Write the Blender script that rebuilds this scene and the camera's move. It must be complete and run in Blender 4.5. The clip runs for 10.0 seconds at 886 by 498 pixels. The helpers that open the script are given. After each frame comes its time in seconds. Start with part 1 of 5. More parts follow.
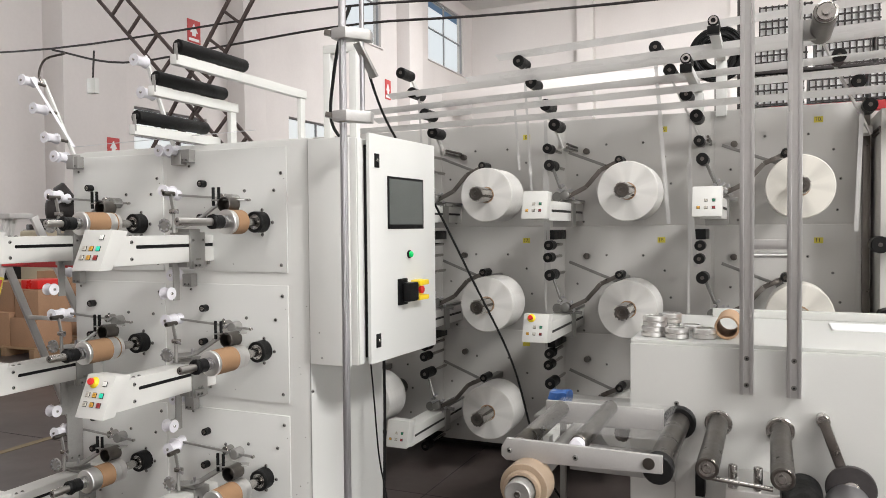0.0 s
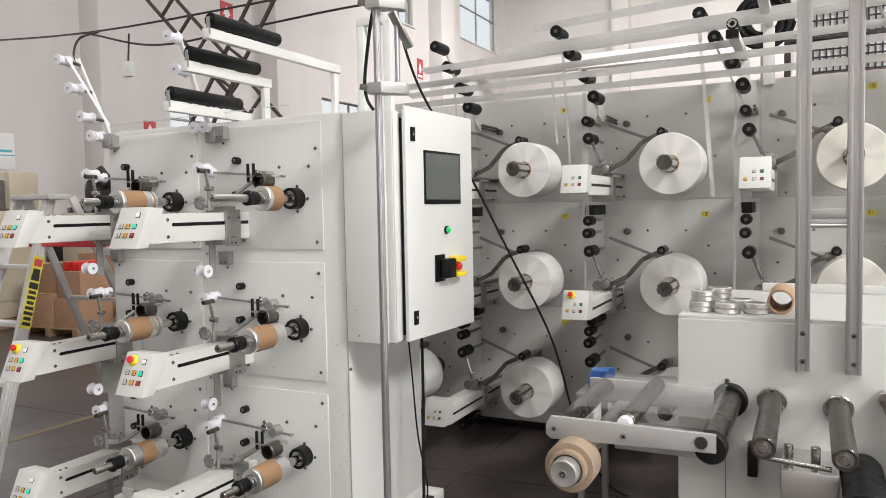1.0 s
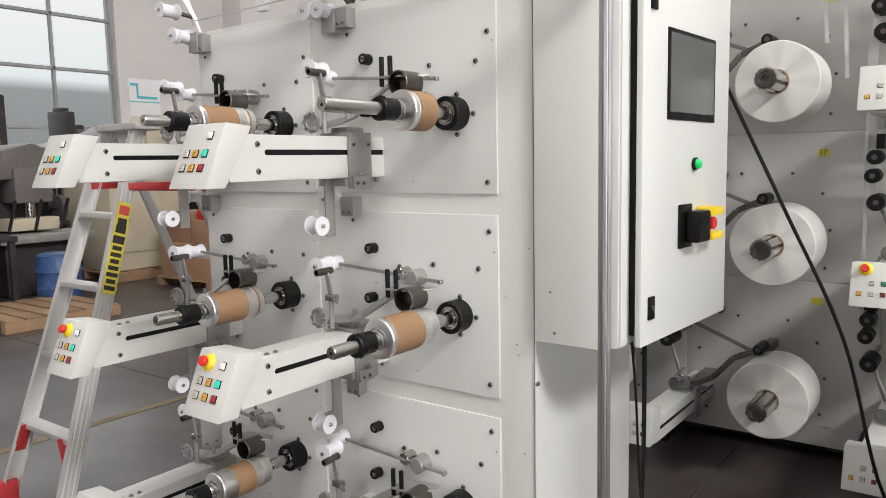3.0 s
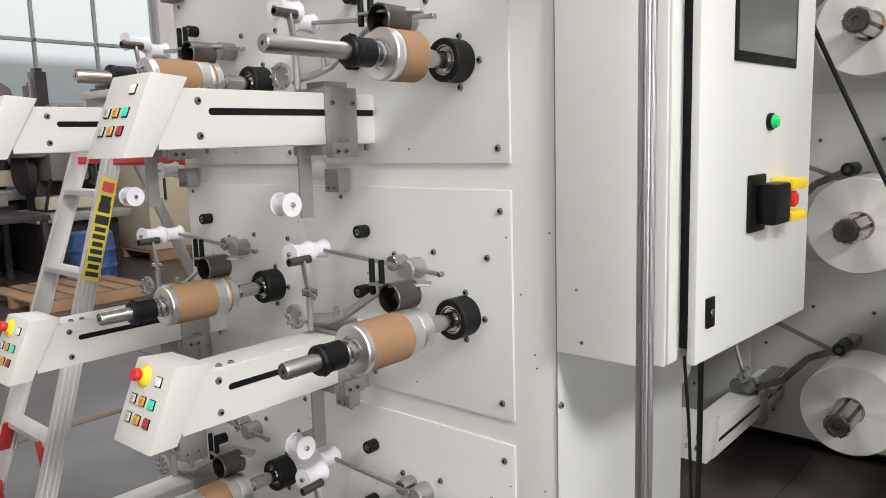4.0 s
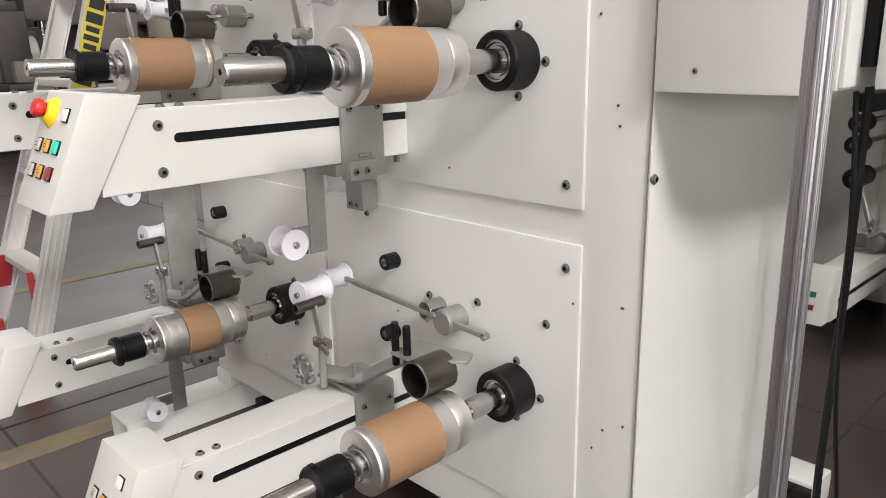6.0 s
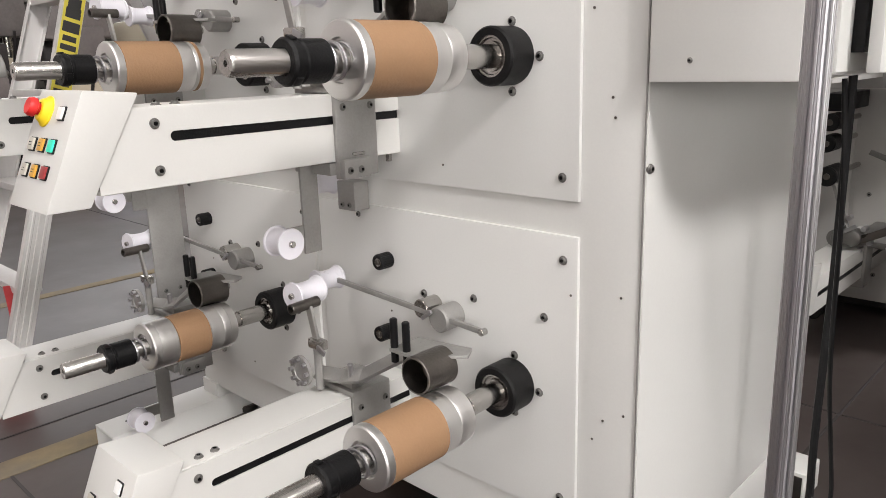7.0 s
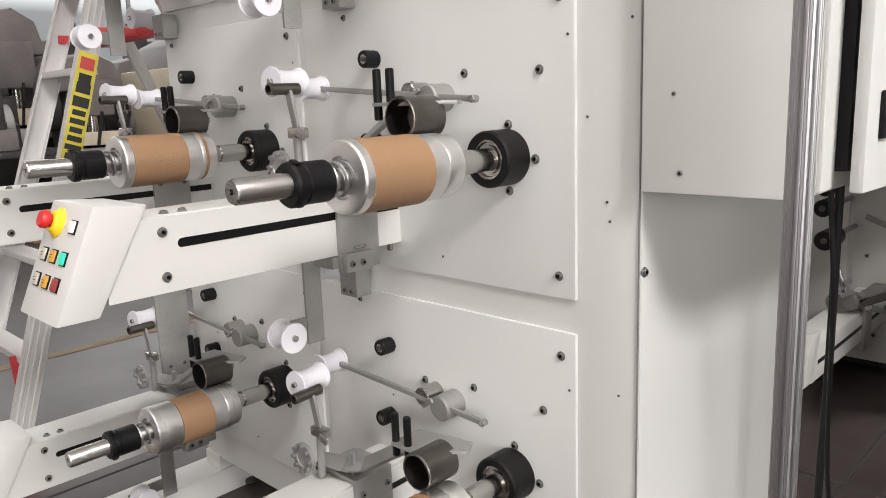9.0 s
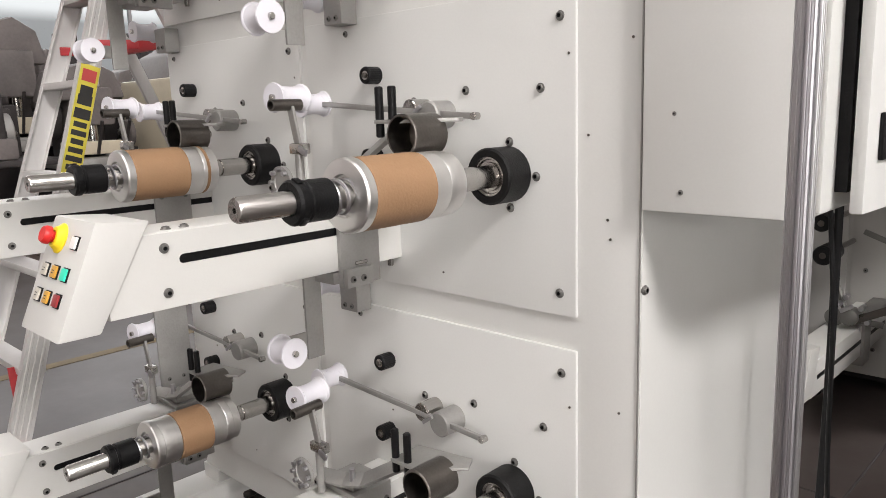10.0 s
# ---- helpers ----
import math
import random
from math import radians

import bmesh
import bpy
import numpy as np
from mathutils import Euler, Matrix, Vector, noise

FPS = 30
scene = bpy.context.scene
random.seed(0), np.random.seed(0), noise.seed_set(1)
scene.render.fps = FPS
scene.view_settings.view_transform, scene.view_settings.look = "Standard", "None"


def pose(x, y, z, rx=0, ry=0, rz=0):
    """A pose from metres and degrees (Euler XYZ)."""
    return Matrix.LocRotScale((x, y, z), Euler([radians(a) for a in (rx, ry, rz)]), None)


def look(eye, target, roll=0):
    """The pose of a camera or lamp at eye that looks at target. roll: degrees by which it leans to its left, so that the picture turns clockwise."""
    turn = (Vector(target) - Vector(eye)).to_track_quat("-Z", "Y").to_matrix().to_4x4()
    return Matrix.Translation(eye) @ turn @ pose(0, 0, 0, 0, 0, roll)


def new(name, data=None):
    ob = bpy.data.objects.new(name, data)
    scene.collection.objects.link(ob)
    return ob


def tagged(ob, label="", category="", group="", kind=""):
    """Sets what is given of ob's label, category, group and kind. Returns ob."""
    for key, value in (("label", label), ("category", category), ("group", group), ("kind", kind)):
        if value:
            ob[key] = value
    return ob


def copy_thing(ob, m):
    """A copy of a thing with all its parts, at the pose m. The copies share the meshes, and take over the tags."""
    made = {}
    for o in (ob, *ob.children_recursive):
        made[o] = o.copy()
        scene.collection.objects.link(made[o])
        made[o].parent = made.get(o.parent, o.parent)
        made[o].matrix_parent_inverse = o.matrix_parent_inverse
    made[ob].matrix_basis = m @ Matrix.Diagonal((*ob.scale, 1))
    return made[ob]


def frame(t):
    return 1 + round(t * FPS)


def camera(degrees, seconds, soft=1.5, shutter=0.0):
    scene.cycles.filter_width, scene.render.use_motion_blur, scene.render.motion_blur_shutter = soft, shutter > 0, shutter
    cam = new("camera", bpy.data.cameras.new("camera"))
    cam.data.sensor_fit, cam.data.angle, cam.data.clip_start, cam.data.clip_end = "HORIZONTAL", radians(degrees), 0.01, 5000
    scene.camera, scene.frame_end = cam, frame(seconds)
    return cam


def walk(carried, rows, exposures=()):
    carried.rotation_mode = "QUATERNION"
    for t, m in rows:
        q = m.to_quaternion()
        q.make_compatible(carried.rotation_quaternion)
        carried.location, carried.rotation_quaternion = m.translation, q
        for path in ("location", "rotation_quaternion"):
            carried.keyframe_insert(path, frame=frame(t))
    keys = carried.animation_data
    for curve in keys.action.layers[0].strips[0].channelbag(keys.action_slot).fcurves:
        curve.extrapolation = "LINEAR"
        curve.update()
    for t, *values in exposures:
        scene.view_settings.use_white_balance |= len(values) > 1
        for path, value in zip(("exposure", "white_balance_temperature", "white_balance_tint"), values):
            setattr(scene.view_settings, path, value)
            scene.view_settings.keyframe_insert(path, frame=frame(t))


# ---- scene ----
cam = camera(61.2, 10.0, soft=0.9)
PATH = [
    (0, (0.116, 0.049, 1.539), (-0.681, 1.882, 1.482), -0.5),
    (0.5, (0.089, 0.059, 1.545), (-0.698, 1.896, 1.469), -0.3),
    (1, (0.069, 0.105, 1.515), (-0.809, 1.899, 1.407), -1.1),
    (1.3, (0.003, 0.218, 1.485), (-0.965, 1.963, 1.346), -1.0),
    (1.5, (-0.047, 0.366, 1.467), (-1.092, 2.064, 1.314), -0.6),
    (2, (-0.243, 0.62, 1.445), (-1.401, 2.242, 1.275), -0.2),
    (2.2, (-0.374, 0.692, 1.439), (-1.542, 2.306, 1.26), -0.5),
    (3.3, (-0.753, 1.204, 1.434), (-1.964, 2.777, 1.186), -1.5),
    (3.5, (-0.751, 1.298, 1.441), (-2.013, 2.829, 1.183), -1.6),
    (4, (-0.888, 1.48, 1.399), (-2.18, 2.98, 1.112), -1.7),
    (4.5, (-1.007, 1.641, 1.381), (-2.314, 3.12, 1.061), -1.9),
    (5, (-1.084, 1.775, 1.258), (-2.41, 3.211, 0.835), -1.3),
    (5.5, (-1.163, 1.818, 1.084), (-2.506, 3.21, 0.578), -0.4),
    (5.7, (-1.15, 1.851, 1.049), (-2.547, 3.183, 0.524), -1.1),
    (7, (-1.176, 1.806, 0.991), (-2.519, 3.205, 0.503), -1.8),
    (7.5, (-1.169, 1.809, 1.008), (-2.513, 3.208, 0.519), -2.1),
    (8, (-1.167, 1.809, 1.056), (-2.529, 3.202, 0.599), -2.3),
    (8.5, (-1.165, 1.808, 1.084), (-2.533, 3.206, 0.665), -2.1),
    (9, (-1.166, 1.809, 1.094), (-2.528, 3.22, 0.703), -2.2),
    (9.5, (-1.167, 1.807, 1.098), (-2.529, 3.223, 0.72), -2.1),
    (10, (-1.168, 1.806, 1.106), (-2.53, 3.224, 0.74), -1.9),
]
walk(cam, [(t, look(eye, target, roll)) for t, eye, target, roll in PATH],
     [(0.0, -1.21, 6500, 10), (2.2, -1.19, 6500, 10), (3.5, -1.18, 6500, 10), (4.5, -1.15, 6500, 10), (5.5, -1.07, 6560, 12), (7.0, -1.03, 6600, 13), (10.0, -1.04, 6600, 13)])
FLOOR = -0.02

# ---- world and lights ----
world = bpy.data.worlds.new("world")
scene.world = world
world.use_nodes = True
wn = world.node_tree.nodes
sky = wn.new("ShaderNodeTexSky")
sky.sky_type = "NISHITA"
sky.sun_disc = False
sky.sun_elevation, sky.sun_rotation = radians(50), radians(250)
sky.air_density, sky.dust_density = 1.0, 2.0
wn["Background"].inputs[1].default_value = 0.12
world.node_tree.links.new(sky.outputs[0], wn["Background"].inputs[0])


def area(name, place, target, sx, sy, power, color=(1, 1, 1)):
    lamp = bpy.data.lights.new(name, "AREA")
    lamp.shape, lamp.size, lamp.size_y, lamp.energy, lamp.color = "RECTANGLE", sx, sy, power, color
    ob = new(name, lamp)
    ob.matrix_world = look(place, target)
    return ob


# daylight from the left window, with fill lamps under assumed, unseen roof lights
area("roof_fill_front", (-1.0, -4.0, 12.8), (-1.0, -4.0, 0), 9.0, 4.0, 1350, (1.0, 0.985, 0.95))
area("roof_fill_middle", (-2.0, 9.0, 12.8), (-2.0, 9.0, 0), 14.0, 4.0, 1100, (1.0, 0.985, 0.95))
area("roof_fill_far", (-1.5, 24.0, 12.8), (-1.5, 30.0, 0), 9.0, 5.0, 9000, (1.0, 0.985, 0.96))
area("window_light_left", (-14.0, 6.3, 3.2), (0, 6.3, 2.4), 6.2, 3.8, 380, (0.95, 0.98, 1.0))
# unseen right-hand lamps: a wide fill, and a key for the cabinet's shadow
area("right_fill_light", (7.9, -3.9, 2.4), (-1.7, 2.9, 0.8), 6.0, 2.8, 900, (1.0, 0.985, 0.96))
area("high_right_key_light", (7.9, -0.3, 9.1), (-1.7, 2.8, 0.9), 2.8, 2.1, 3500, (1.0, 0.985, 0.96))


# ---- materials ----
def mat(name, color, rough=0.5, metal=0.0, var=0.06, scale=3.0, fine=60.0, bump=0.02, rvar=0.1,
        island=0.0, stretch=None, alpha=1.0, coat=0.0, emit=0.0, dirt=None, dirt_amount=0.0):
    m = bpy.data.materials.new(name)
    m.use_nodes = True
    nt = m.node_tree
    bs = nt.nodes["Principled BSDF"]
    tc = nt.nodes.new("ShaderNodeTexCoord")
    src = tc.outputs["Object"]
    if stretch:
        mp = nt.nodes.new("ShaderNodeMapping")
        mp.inputs["Scale"].default_value = stretch
        nt.links.new(src, mp.inputs[0])
        src = mp.outputs[0]
    n1 = nt.nodes.new("ShaderNodeTexNoise")
    n1.inputs["Scale"].default_value, n1.inputs["Detail"].default_value = scale, 5
    n2 = nt.nodes.new("ShaderNodeTexNoise")
    n2.inputs["Scale"].default_value, n2.inputs["Detail"].default_value = fine, 3
    for n in (n1, n2):
        nt.links.new(src, n.inputs["Vector"])
    add = nt.nodes.new("ShaderNodeMath")
    add.operation = "MULTIPLY_ADD"
    add.inputs[1].default_value = 0.35
    nt.links.new(n2.outputs["Fac"], add.inputs[0])
    nt.links.new(n1.outputs["Fac"], add.inputs[2])
    ramp = nt.nodes.new("ShaderNodeMapRange")
    ramp.inputs["From Min"].default_value, ramp.inputs["From Max"].default_value = 0.4, 0.95
    ramp.inputs["To Min"].default_value, ramp.inputs["To Max"].default_value = 1 - var, 1 + var
    nt.links.new(add.outputs[0], ramp.inputs[0])
    mul = nt.nodes.new("ShaderNodeMixRGB")
    mul.blend_type = "MULTIPLY"
    mul.inputs[0].default_value = 1
    mul.inputs[1].default_value = (*color, 1)
    nt.links.new(ramp.outputs[0], mul.inputs[2])
    out = mul.outputs[0]
    if dirt:
        n3 = nt.nodes.new("ShaderNodeTexNoise")
        n3.inputs["Scale"].default_value, n3.inputs["Detail"].default_value = scale * 0.7, 8
        n3.inputs["Roughness"].default_value = 0.7
        nt.links.new(src, n3.inputs["Vector"])
        dr = nt.nodes.new("ShaderNodeMapRange")
        dr.inputs["From Min"].default_value, dr.inputs["From Max"].default_value = 0.52, 0.75
        dr.inputs["To Max"].default_value = dirt_amount
        nt.links.new(n3.outputs["Fac"], dr.inputs[0])
        mx = nt.nodes.new("ShaderNodeMixRGB")
        mx.inputs[2].default_value = (*dirt, 1)
        nt.links.new(dr.outputs[0], mx.inputs[0])
        nt.links.new(out, mx.inputs[1])
        out = mx.outputs[0]
    if island:
        oi = nt.nodes.new("ShaderNodeObjectInfo")
        r2 = nt.nodes.new("ShaderNodeMapRange")
        r2.inputs["To Min"].default_value, r2.inputs["To Max"].default_value = 1 - island, 1 + island
        nt.links.new(oi.outputs["Random"], r2.inputs[0])
        m2 = nt.nodes.new("ShaderNodeMixRGB")
        m2.blend_type = "MULTIPLY"
        m2.inputs[0].default_value = 1
        nt.links.new(out, m2.inputs[1])
        nt.links.new(r2.outputs[0], m2.inputs[2])
        out = m2.outputs[0]
    nt.links.new(out, bs.inputs["Base Color"])
    rr = nt.nodes.new("ShaderNodeMapRange")
    rr.inputs["From Min"].default_value, rr.inputs["From Max"].default_value = 0.3, 0.7
    rr.inputs["To Min"].default_value, rr.inputs["To Max"].default_value = max(0.02, rough - rvar), min(1, rough + rvar)
    nt.links.new(n1.outputs["Fac"], rr.inputs[0])
    nt.links.new(rr.outputs[0], bs.inputs["Roughness"])
    bs.inputs["Metallic"].default_value = metal
    bs.inputs["Alpha"].default_value = alpha
    bs.inputs["Coat Weight"].default_value = coat
    if bump:
        bp = nt.nodes.new("ShaderNodeBump")
        bp.inputs["Strength"].default_value, bp.inputs["Distance"].default_value = min(1, bump * 10), 0.002
        nt.links.new(n2.outputs["Fac"], bp.inputs["Height"])
        nt.links.new(bp.outputs[0], bs.inputs["Normal"])
    if emit:
        nt.links.new(out, bs.inputs["Emission Color"])
        bs.inputs["Emission Strength"].default_value = emit
    return m


M_WHITE = mat("machine_white_paint", (0.70, 0.703, 0.68), 0.42, 0, 0.035, 1.3, 240, 0.006, 0.08, dirt=(0.5, 0.47, 0.42), dirt_amount=0.04)
M_SHEET = mat("panel_white_paint", (0.70, 0.705, 0.685), 0.36, 0, 0.04, 1.6, 260, 0.007, 0.08, dirt=(0.5, 0.47, 0.42), dirt_amount=0.025)
M_ARM = mat("arm_ivory_paint", (0.61, 0.607, 0.583), 0.38, 0, 0.03, 3, 300, 0.006, 0.08, dirt=(0.45, 0.4, 0.33), dirt_amount=0.06)
# white paint of the back machines, their shade put into the colour
M_SHADEDW = mat("back_panel_shaded_white", (0.53, 0.52, 0.50), 0.45, 0, 0.04, 1.2, 200, 0.015, dirt=(0.45, 0.42, 0.38), dirt_amount=0.15)
M_BLACK = mat("black_plastic", (0.0045, 0.0045, 0.005), 0.42, 0, 0.25, 20, 300, 0.03)
M_RUBBER = mat("black_rubber", (0.006, 0.0058, 0.006), 0.5, 0, 0.25, 15, 400, 0.04)
M_STEEL = mat("ground_steel", (0.48, 0.465, 0.445), 0.22, 1, 0.12, 12, 300, 0.02, stretch=(1, 0.1, 1))
M_DSTEEL = mat("dark_steel", (0.15, 0.137, 0.125), 0.34, 1, 0.2, 14, 260, 0.03)
M_GREY = mat("zinc_plate", (0.36, 0.355, 0.34), 0.45, 0.6, 0.12, 10, 200, 0.03, dirt=(0.2, 0.19, 0.18), dirt_amount=0.3)
M_ZINC = mat("dull_zinc", (0.22, 0.215, 0.205), 0.42, 0.75, 0.15, 10, 200, 0.02)
M_ALU = mat("turned_aluminium", (0.76, 0.75, 0.735), 0.38, 1, 0.04, 8, 300, 0.008, stretch=(1, 12, 1))
M_EXTR = mat("aluminium_profile", (0.60, 0.60, 0.595), 0.34, 1, 0.08, 8, 200, 0.01, stretch=(1, 1, 0.1))
M_CHROME = mat("bright_aluminium_pole", (0.47, 0.465, 0.48), 0.40, 1, 0.08, 6, 200, 0.005, stretch=(1, 1, 0.1))
# machine white dimmed in colour, to offset the strong light on the unit
M_UNIT = mat("unit_dimmed_white", (0.54, 0.54, 0.52), 0.42, 0, 0.035, 1.3, 240, 0.006, 0.08, dirt=(0.4, 0.38, 0.34), dirt_amount=0.05)
M_SATIN = mat("satin_plate", (0.42, 0.41, 0.40), 0.48, 0.35, 0.08, 8, 160, 0.008)
M_KRAFT = mat("kraft_paper", (0.29, 0.168, 0.088), 0.72, 0, 0.08, 9, 240, 0.03)
M_KRAFT2 = mat("kraft_tube", (0.40, 0.26, 0.16), 0.75, 0, 0.10, 9, 200, 0.03)
# white nylon; the slight lilac is flare on the spools, put into the colour
M_NYLON = mat("white_nylon", (0.70, 0.69, 0.735), 0.35, 0, 0.03, 8, 100, 0.005)
M_ROLL = mat("white_film_roll", (0.68, 0.67, 0.645), 0.5, 0, 0.05, 6, 180, 0.02, stretch=(1, 18, 1), dirt=(0.50, 0.44, 0.36), dirt_amount=0.28)
M_ROLLC = mat("cream_film_roll", (0.69, 0.665, 0.605), 0.5, 0, 0.06, 6, 180, 0.02, stretch=(1, 18, 1))
# radial streaks: the sheen of wound film, painted into the base colour
for m_ in (M_ROLL, M_ROLLC):
    nt_ = m_.node_tree
    tc_ = nt_.nodes.new("ShaderNodeTexCoord")
    fl_ = nt_.nodes.new("ShaderNodeVectorMath")
    fl_.operation = "MULTIPLY"
    fl_.inputs[1].default_value = (1, 0, 1)
    no_ = nt_.nodes.new("ShaderNodeVectorMath")
    no_.operation = "NORMALIZE"
    ns_ = nt_.nodes.new("ShaderNodeTexNoise")
    ns_.inputs["Scale"].default_value, ns_.inputs["Detail"].default_value = 1.1, 1.5
    rg_ = nt_.nodes.new("ShaderNodeMapRange")
    rg_.inputs["From Min"].default_value, rg_.inputs["From Max"].default_value = 0.36, 0.56
    rg_.inputs["To Min"].default_value, rg_.inputs["To Max"].default_value = 0.74, 1.0
    ml_ = nt_.nodes.new("ShaderNodeMixRGB")
    ml_.blend_type = "MULTIPLY"
    ml_.inputs[0].default_value = 1
    bc_ = nt_.nodes["Principled BSDF"].inputs["Base Color"]
    nt_.links.new(tc_.outputs["Object"], fl_.inputs[0])
    nt_.links.new(fl_.outputs[0], no_.inputs[0])
    nt_.links.new(no_.outputs[0], ns_.inputs["Vector"])
    nt_.links.new(ns_.outputs["Fac"], rg_.inputs[0])
    nt_.links.new(bc_.links[0].from_socket, ml_.inputs[1])
    nt_.links.new(rg_.outputs[0], ml_.inputs[2])
    nt_.links.new(ml_.outputs[0], bc_)
M_CLEAR = mat("clear_film", (0.80, 0.79, 0.77), 0.2, 0, 0.03, 6, 100, 0.0, alpha=0.07)
M_FILM = mat("translucent_film", (0.82, 0.81, 0.80), 0.3, 0, 0.03, 6, 100, 0.0, alpha=0.80)
M_FILMV = mat("thin_film", (0.80, 0.79, 0.78), 0.3, 0, 0.03, 6, 100, 0.0, alpha=0.5)
for m_ in (M_FILM, M_FILMV):
    nt_ = m_.node_tree
    tr_ = nt_.nodes.new("ShaderNodeBsdfTranslucent")
    tp_ = nt_.nodes.new("ShaderNodeBsdfTransparent")
    tr_.inputs[0].default_value = (0.85, 0.84, 0.83, 1)
    mx_ = nt_.nodes.new("ShaderNodeMixShader")
    mx_.inputs[0].default_value = 0.45
    mo_ = nt_.nodes.new("ShaderNodeMixShader")
    mo_.inputs[0].default_value = 0.82 if m_ is M_FILM else 0.55
    bs_ = nt_.nodes["Principled BSDF"]
    bs_.inputs["Alpha"].default_value = 1.0
    nt_.links.new(bs_.outputs[0], mx_.inputs[1])
    nt_.links.new(tr_.outputs[0], mx_.inputs[2])
    nt_.links.new(tp_.outputs[0], mo_.inputs[1])
    nt_.links.new(mx_.outputs[0], mo_.inputs[2])
    nt_.links.new(mo_.outputs[0], nt_.nodes["Material Output"].inputs[0])
M_TAPEB = mat("brown_tape_pack", (0.33, 0.25, 0.18), 0.4, 0, 0.08, 9, 200, 0.01)
M_YELLOW = mat("yellow_plastic", (0.85, 0.62, 0.02), 0.4, 0, 0.06, 10, 100, 0.01)
M_RED = mat("red_plastic", (0.62, 0.02, 0.018), 0.35, 0, 0.08, 10, 100, 0.01)
M_REDP = mat("red_paint", (0.42, 0.03, 0.035), 0.5, 0, 0.2, 6, 100, 0.02)
M_BGREY = mat("button_grey", (0.50, 0.47, 0.41), 0.35, 0, 0.08, 20, 200, 0.0)
M_BORANGE = mat("button_orange", (0.62, 0.33, 0.05), 0.35, 0, 0.08, 20, 200, 0.0)
M_BTEAL = mat("button_teal_lit", (0.02, 0.62, 0.42), 0.35, 0, 0.05, 20, 200, 0.0, emit=0.35)
M_BRED = mat("button_red", (0.30, 0.03, 0.032), 0.35, 0, 0.08, 20, 200, 0.0)
M_BGREEN = mat("button_green", (0.02, 0.16, 0.09), 0.35, 0, 0.08, 20, 200, 0.0)
M_BDARK = mat("button_dark_red", (0.20, 0.02, 0.025), 0.35, 0, 0.08, 20, 200, 0.0)
M_BWHITE = mat("button_white", (0.85, 0.85, 0.83), 0.3, 0, 0.02, 20, 200, 0.0)
M_GREEN = mat("lamp_green_lit", (0.01, 0.55, 0.14), 0.25, 0, 0.05, 20, 200, 0.0, emit=0.45)
M_SCREEN = mat("touch_screen", (0.10, 0.11, 0.105), 0.18, 0, 0.06, 4, 100, 0.0)
M_BLUE = mat("blue_plastic_bag", (0.035, 0.08, 0.22), 0.4, 0, 0.5, 16, 60, 0.05)
M_BAG = mat("printed_bag", (0.04, 0.12, 0.36), 0.4, 0, 0.4, 14, 60, 0.05, dirt=(0.75, 0.75, 0.75), dirt_amount=0.9)
M_TAG = mat("yellow_tag", (0.62, 0.53, 0.06), 0.5, 0, 0.05, 20, 100, 0.0)
M_INK = mat("black_ink", (0.02, 0.02, 0.02), 0.6, 0, 0.05, 20, 100, 0.0)
M_LADDER = mat("ladder_aluminium", (0.62, 0.61, 0.60), 0.5, 0.55, 0.08, 8, 120, 0.01, stretch=(1, 1, 0.1), dirt=(0.4, 0.38, 0.36), dirt_amount=0.2)
M_WALL = mat("wall_plaster", (0.70, 0.665, 0.65), 0.85, 0, 0.05, 0.5, 14, 0.02, dirt=(0.5, 0.45, 0.43), dirt_amount=0.18)
M_CEIL = mat("ceiling_paint", (0.7, 0.69, 0.67), 0.9, 0, 0.05, 0.4, 8, 0.02)
M_FLOOR = mat("dark_floor", (0.052, 0.040, 0.037), 0.40, 0, 0.25, 0.8, 24, 0.01, 0.12, dirt=(0.17, 0.155, 0.15), dirt_amount=0.4)
M_LINE = mat("yellow_floor_paint", (0.21, 0.165, 0.095), 0.7, 0, 0.25, 2, 30, 0.02, dirt=(0.10, 0.085, 0.08), dirt_amount=0.9)
M_FLOOR.node_tree.nodes["Principled BSDF"].inputs["Specular IOR Level"].default_value = 0.5
M_JOINT = mat("floor_joint", (0.045, 0.04, 0.04), 0.8, 0, 0.2, 4, 60, 0.02)
M_FRAMEW = mat("window_frame_grey", (0.36, 0.36, 0.37), 0.5, 0.2, 0.06, 4, 80, 0.01)
M_WOOD = mat("pallet_wood", (0.30, 0.19, 0.11), 0.8, 0, 0.25, 4, 60, 0.05, island=0.2)
M_CARTON = mat("carton_board", (0.34, 0.20, 0.12), 0.8, 0, 0.14, 2.5, 50, 0.02, island=0.2)
M_CREAM = mat("cream_machine_paint", (0.52, 0.46, 0.35), 0.5, 0, 0.08, 2, 60, 0.01, dirt=(0.25, 0.2, 0.15), dirt_amount=0.35)
M_IRON = mat("dark_iron", (0.055, 0.05, 0.05), 0.55, 0.5, 0.3, 4, 60, 0.03)
M_COVER = mat("grey_cover_sheet", (0.13, 0.115, 0.11), 0.6, 0, 0.3, 2.5, 30, 0.04)
M_TRUSS = mat("brown_steel", (0.085, 0.065, 0.06), 0.6, 0.3, 0.2, 3, 60, 0.02)
M_PAPERW = mat("white_paper", (0.82, 0.82, 0.82), 0.7, 0, 0.02, 3, 80, 0.0)
M_PCYAN = mat("print_cyan", (0.10, 0.50, 0.60), 0.6, 0, 0.05, 3, 80, 0.0)
M_PRED = mat("print_red", (0.50, 0.06, 0.06), 0.6, 0, 0.05, 3, 80, 0.0)
M_CABLE = mat("black_cable", (0.009, 0.009, 0.0095), 0.5, 0, 0.2, 10, 100, 0.01)

